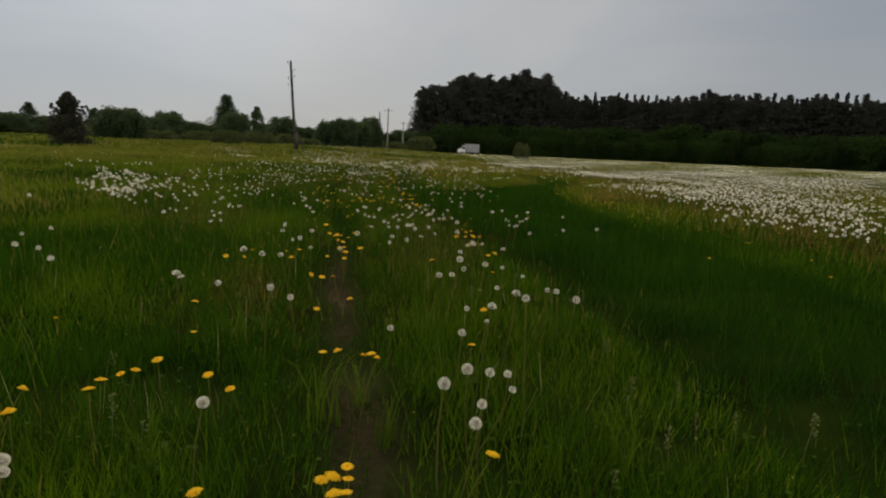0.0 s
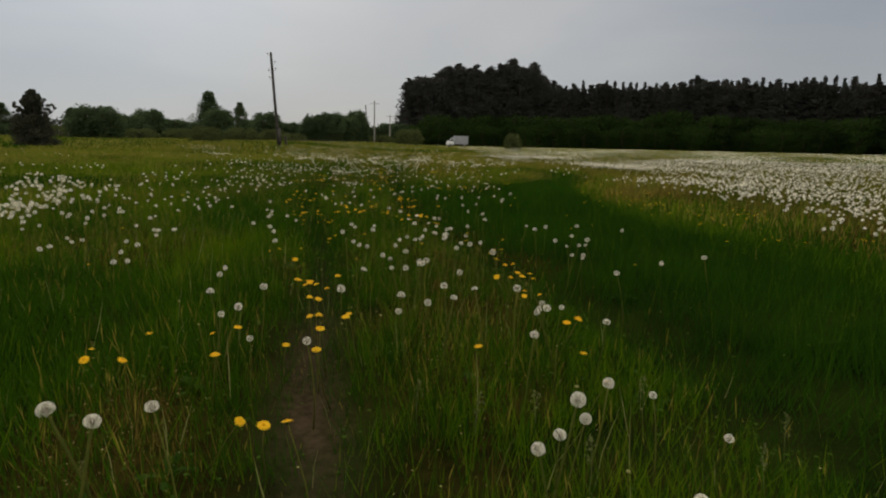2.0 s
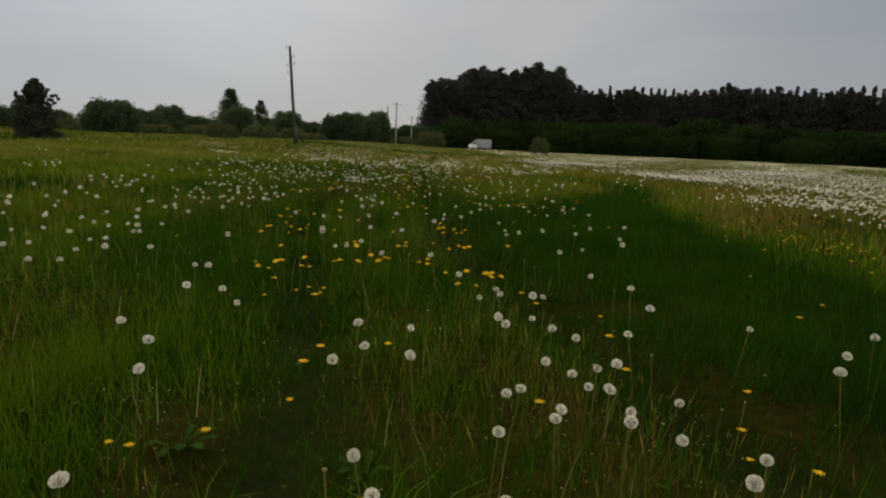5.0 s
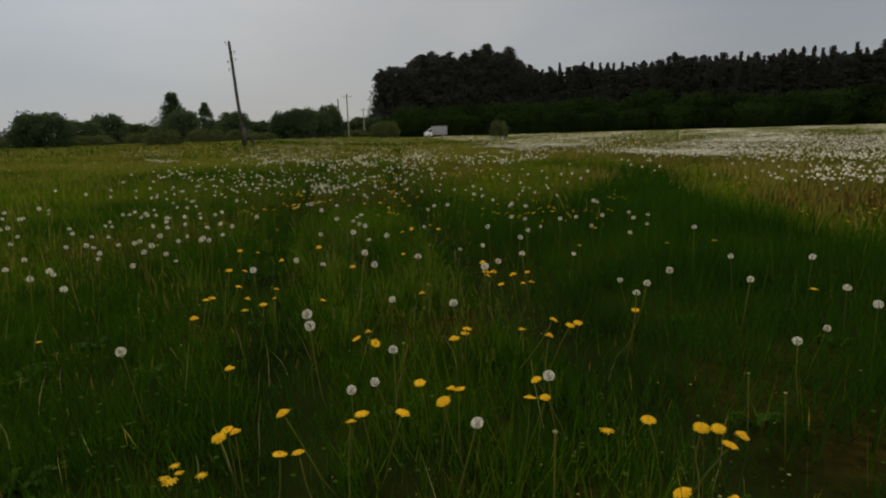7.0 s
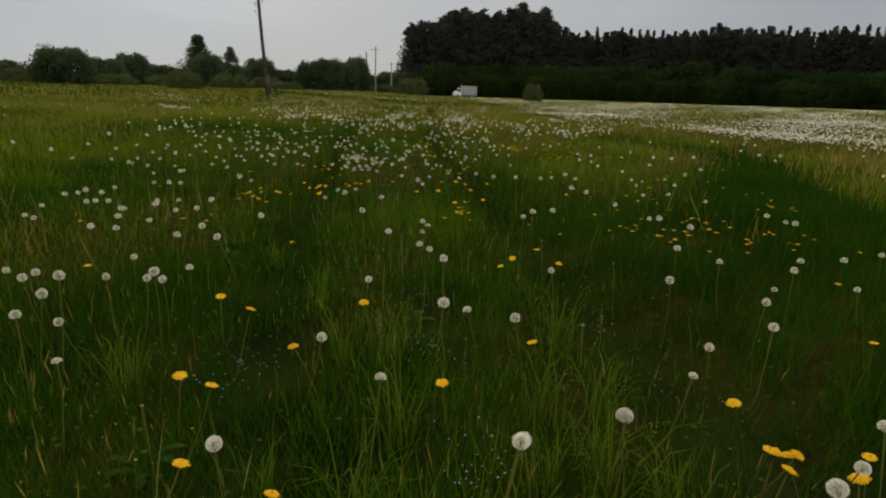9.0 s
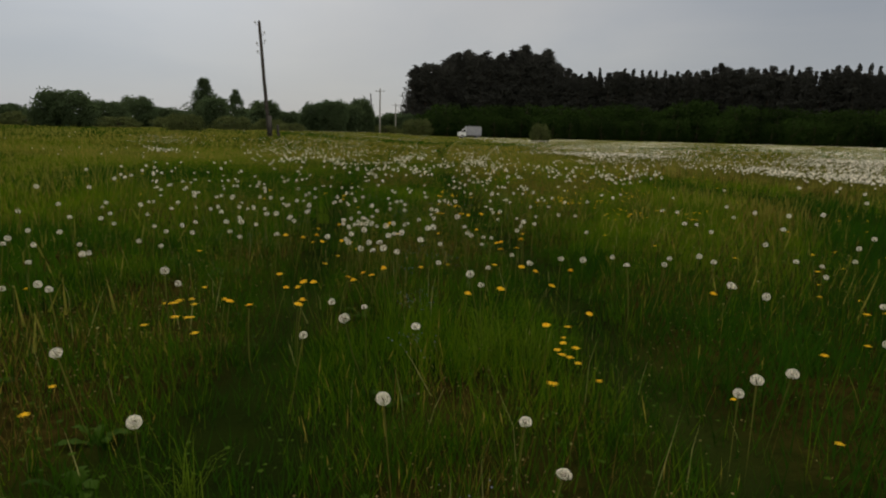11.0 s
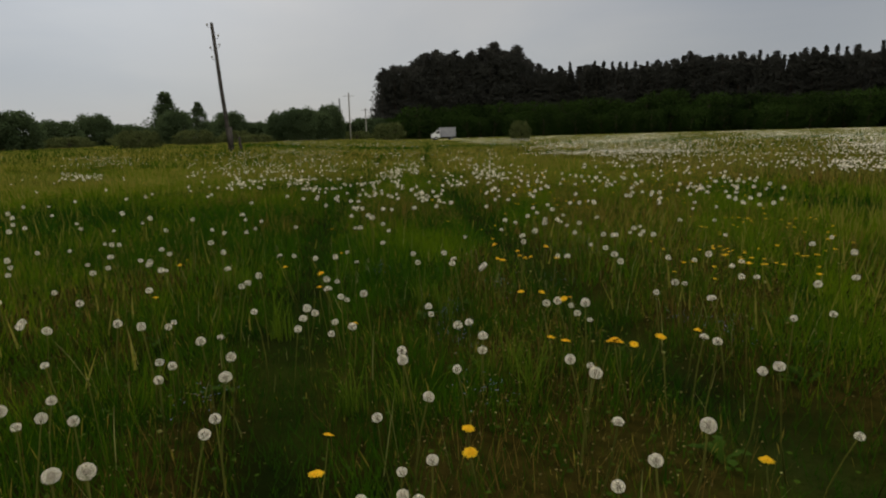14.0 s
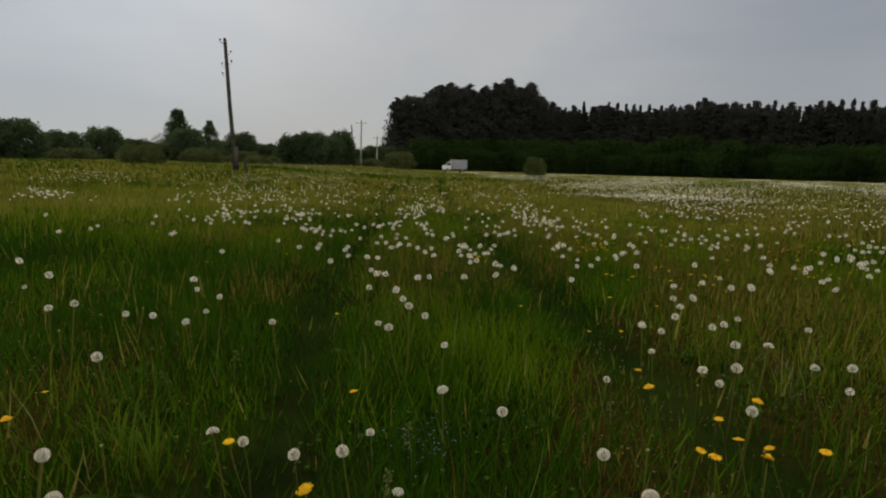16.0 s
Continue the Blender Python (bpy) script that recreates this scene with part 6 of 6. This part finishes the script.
LIGHT = [form_of(domed_tree(600 + k, 3, 3.2, 70, 60, 0.12), M_WILLOW) for k in range(2)]
LINE = [(-45.0, 1.9, 125, 2.2, "r"), (-42.0, 1.7, 125, 2.0, "r"), (-39.6, 1.45, 128, 2.0, "r"), (-37.8, 2.15, 150, 1.1, "t"), (-36.0, 1.3, 150, 2.0, "r"), (-33.4, 2.05, 170, 1.1, "t"), (-31.5, 2.35, 102, 2.1, "r"),
        (-29.6, 1.75, 127, 1.7, "r"), (-27.9, 2.25, 182, 1.6, "r"), (-26.3, 1.5, 215, 1.4, "r"), (-25.0, 1.3, 220, 1.7, "r"), (-23.3, 3.85, 235, 1.6, "t"), (-22.6, 2.5, 215, 1.4, "r"), (-20.75, 2.95, 188, 1.05, "t"),
        (-19.8, 1.65, 200, 1.5, "r"), (-18.5, 2.35, 202, 1.6, "r"), (-16.6, 1.5, 200, 1.5, "r"), (-15.4, 1.35, 200, 1.4, "r"), (-14.3, 2.2, 142, 1.6, "r"), (-13.2, 2.5, 140, 1.6, "r"), (-11.9, 2.3, 148, 1.5, "r"),
        (-10.7, 2.75, 155, 1.25, "r"), (-7.8, 1.65, 230, 1.4, "r"), (-9.2, 1.3, 230, 1.4, "r"), (-6.7, 1.6, 215, 1.2, "r"), (-23.4, 0.9, 80, 1.7, "w"), (-20.5, 0.9, 110, 1.7, "w"), (-5.9, 1.15, 165, 1.6, "w"),
        (3.46, 0.95, 97.5, 1.0, "w"), (-28.6, 0.6, 116, 1.8, "w"), (-34.0, 0.75, 112, 1.9, "w"), (-16.4, 0.45, 116, 1.6, "w"), (-18.0, 0.8, 150, 1.6, "w"), (-25.6, 0.7, 150, 1.5, "w"), (-8.6, 0.5, 170, 1.6, "w")]
for b, up, d, wide, kind in LINE:
    x, y = from_start(b, d)
    high, half = d * math.tan(radians(up)) + 1.25 - float(rise(x, y)), d * math.tan(radians(wide))
    if kind == "r":
        tree("broadleaf_tree", ROUND[int(rng.integers(4))], None, standing(x, y, half / 4.0, high / 6), "rounded dark green broadleaf tree beyond the meadow", "tree line beyond the meadow")
    elif kind == "t":
        tree("tall_tree", TALL[int(rng.integers(3))], None, standing(x, y, half / 1.8, high / 7), "tall narrow broadleaf tree above the tree line", "tree line beyond the meadow")
    else:
        tree("light_bush", LIGHT[int(rng.integers(2))], None, standing(x, y, half / 3.2, high / 3), "low light green bush at the meadow's edge", "light bushes", "bush")
young = form_of(young_pine(701, 4.15, 1.8), M_PINE_YOUNG)
x, y = from_start(-35.2, 58)
tree("young_pine", young, None, standing(x, y), "bushy young pine with brownish needles in the meadow", "")

# ---------------------------------------------------------------- poles


def utility_pole(foot, top, width, mat, label, bar=0.0, pins=()):
    """A tapered wooden pole from foot to top; bar: the length of its cross-arm; pins: (share of the height, side) of hooked insulators."""
    foot, top = Vector(foot), Vector(top)
    ob = thing("utility_pole", label, "utility pole", "poles of the old power line", at=Matrix.Translation(foot))
    rise = top - foot
    part("pole", flat_mesh("pole", *tube([rise * t + Vector((0.015 * math.sin(9 * t), 0, 0)) for t in (-0.02, 0.25, 0.5, 0.75, 0.985, 1.0)], [width * s for s in (0.56, 0.53, 0.49, 0.45, 0.41, 0.28)], 12), mat, True), None, ob)
    for share, side in pins:
        at = rise * share
        part("hook", flat_mesh("hook", *tube([at, at + Vector((side * 0.3, 0, 0)), at + Vector((side * 0.33, 0, 0.12))], [0.012, 0.012, 0.01], 6), M_IRON, True), None, ob)
        cap = ball(0.07, 1.3, 2)
        part("insulator", flat_mesh("insulator", cap[0] + np.array(at + Vector((side * 0.33, 0, 0.2))), cap[1], M_PORCELAIN, True), None, ob, "pale porcelain insulator")
    if bar:
        at = rise * 0.93
        part("cross_arm", block(bar, 0.1, 0.1, at.x, at.y - width * 0.4, at.z), mat, ob)
        for side in (-0.46, 0.46):
            cap = ball(0.07, 1.4, 2)
            part("insulator", flat_mesh("insulator", cap[0] + np.array((at.x + side * bar, at.y - width * 0.4, at.z + 0.13)), cap[1], M_PORCELAIN, True), None, ob, "pale porcelain insulator")
    return ob


near_pole = utility_pole((-15.1, 64.0, 0.5), (-15.66, 64.0, 9.42), 0.27, M_POLE, "leaning dark wooden utility pole in the meadow", pins=((0.965, -1), (0.88, 1), (0.81, 1), (0.79, -1), (0.72, -1)))
part("footing", flat_mesh("footing", *tube([(0.17, -0.16, -0.1), (0.12, -0.14, 1.7)], [0.15, 0.14], 8), M_POLE, True), None, near_pole, "short footing post strapped to the pole")
utility_pole((-14.4, 64.2, 0.48), (-14.45, 64.1, 1.5), 0.2, M_POLE, "short stump of an old post beside the pole")
utility_pole((-21.6, 164.6, 0.6), (-21.6, 164.6, 11.35), 0.34, M_POLE_PALE, "pale upright utility pole with a cross-arm", bar=2.5)
utility_pole((-22.6, 160.0, 0.6), (-23.1, 160.0, 9.9), 0.3, M_POLE, "thin leaning utility pole before the trees")
utility_pole((-22.8, 204, 0.6), (-22.8, 204, 9.6), 0.34, M_POLE_PALE, "pale far utility pole with a cross-arm", bar=2.4)

# ---------------------------------------------------------------- the truck before the wood
truck = thing("box_truck", "small white truck with a grey box body at the field's edge", "truck", at=pose(0.5, 157.5, 0, 0, 0, 12) @ Matrix.Scale(1.26, 4))
part("box_body", block(2.75, 1.75, 1.62, 0.55, 0, 1.36, 0.04), M_BOX, truck, "plain light grey box body")
part("chassis", block(4.1, 0.9, 0.16, -0.1, 0, 0.44, 0.02), M_IRON, truck)
cab = bmesh.new()
profile = [(-2.25, 0.4), (-0.92, 0.4), (-0.92, 1.72), (-1.4, 1.74), (-1.82, 1.2), (-2.22, 1.0)]
lower = [cab.verts.new((x, -0.8, z)) for x, z in profile]
upper = [cab.verts.new((x, 0.8, z)) for x, z in profile]
cab.faces.new(lower)
cab.faces.new(upper[::-1])
for k in range(6):
    cab.faces.new((lower[k], upper[k], upper[(k + 1) % 6], lower[(k + 1) % 6]))
bmesh.ops.recalc_face_normals(cab, faces=cab.faces[:])
bmesh.ops.bevel(cab, geom=cab.edges[:], offset=0.05, segments=2, affect="EDGES", profile=0.5)
cabin = part("cab", cab, M_CAB, truck, "white cab")
for side in (-1, 1):
    pane = bmesh.new()
    pane.faces.new([pane.verts.new((x, side * 0.806, z)) for x, z in ((-1.02, 1.15), (-1.72, 1.15), (-1.4, 1.62), (-1.02, 1.62))])
    bmesh.ops.solidify(pane, geom=pane.faces[:], thickness=0.012)
    part("side_window", pane, M_GLASS, cabin, "dark side window")
screen = bmesh.new()
screen.faces.new([screen.verts.new(p) for p in ((-1.84, -0.66, 1.24), (-1.84, 0.66, 1.24), (-1.46, 0.6, 1.7), (-1.46, -0.6, 1.7))])
bmesh.ops.solidify(screen, geom=screen.faces[:], thickness=0.012)
part("windscreen", screen, M_GLASS, cabin, "dark windscreen")
for x in (-1.62, 1.1):
    for side in (-1, 1):
        spot = Matrix.Translation((x, side * 0.72, 0.32)) @ pose(0, 0, 0, 90)
        wheel = part("wheel", drum(0.32, 0.2, spot, 24, 0.03), M_TYRE, truck, "black wheel")
        part("rim", drum(0.17, 0.03, Matrix.Translation((x, side * 0.815, 0.32)) @ pose(0, 0, 0, 90), 16, 0.005), M_RIM, wheel, "steel rim")
for side in (-1, 1):
    part("rear_lamp", block(0.04, 0.14, 0.1, 1.945, side * 0.7, 0.62, 0.01), M_LAMP_RED, truck, "red rear lamp")
    part("mirror", block(0.06, 0.14, 0.2, -1.72, side * 0.93, 1.3, 0.02), M_TYRE, truck, "black wing mirror")
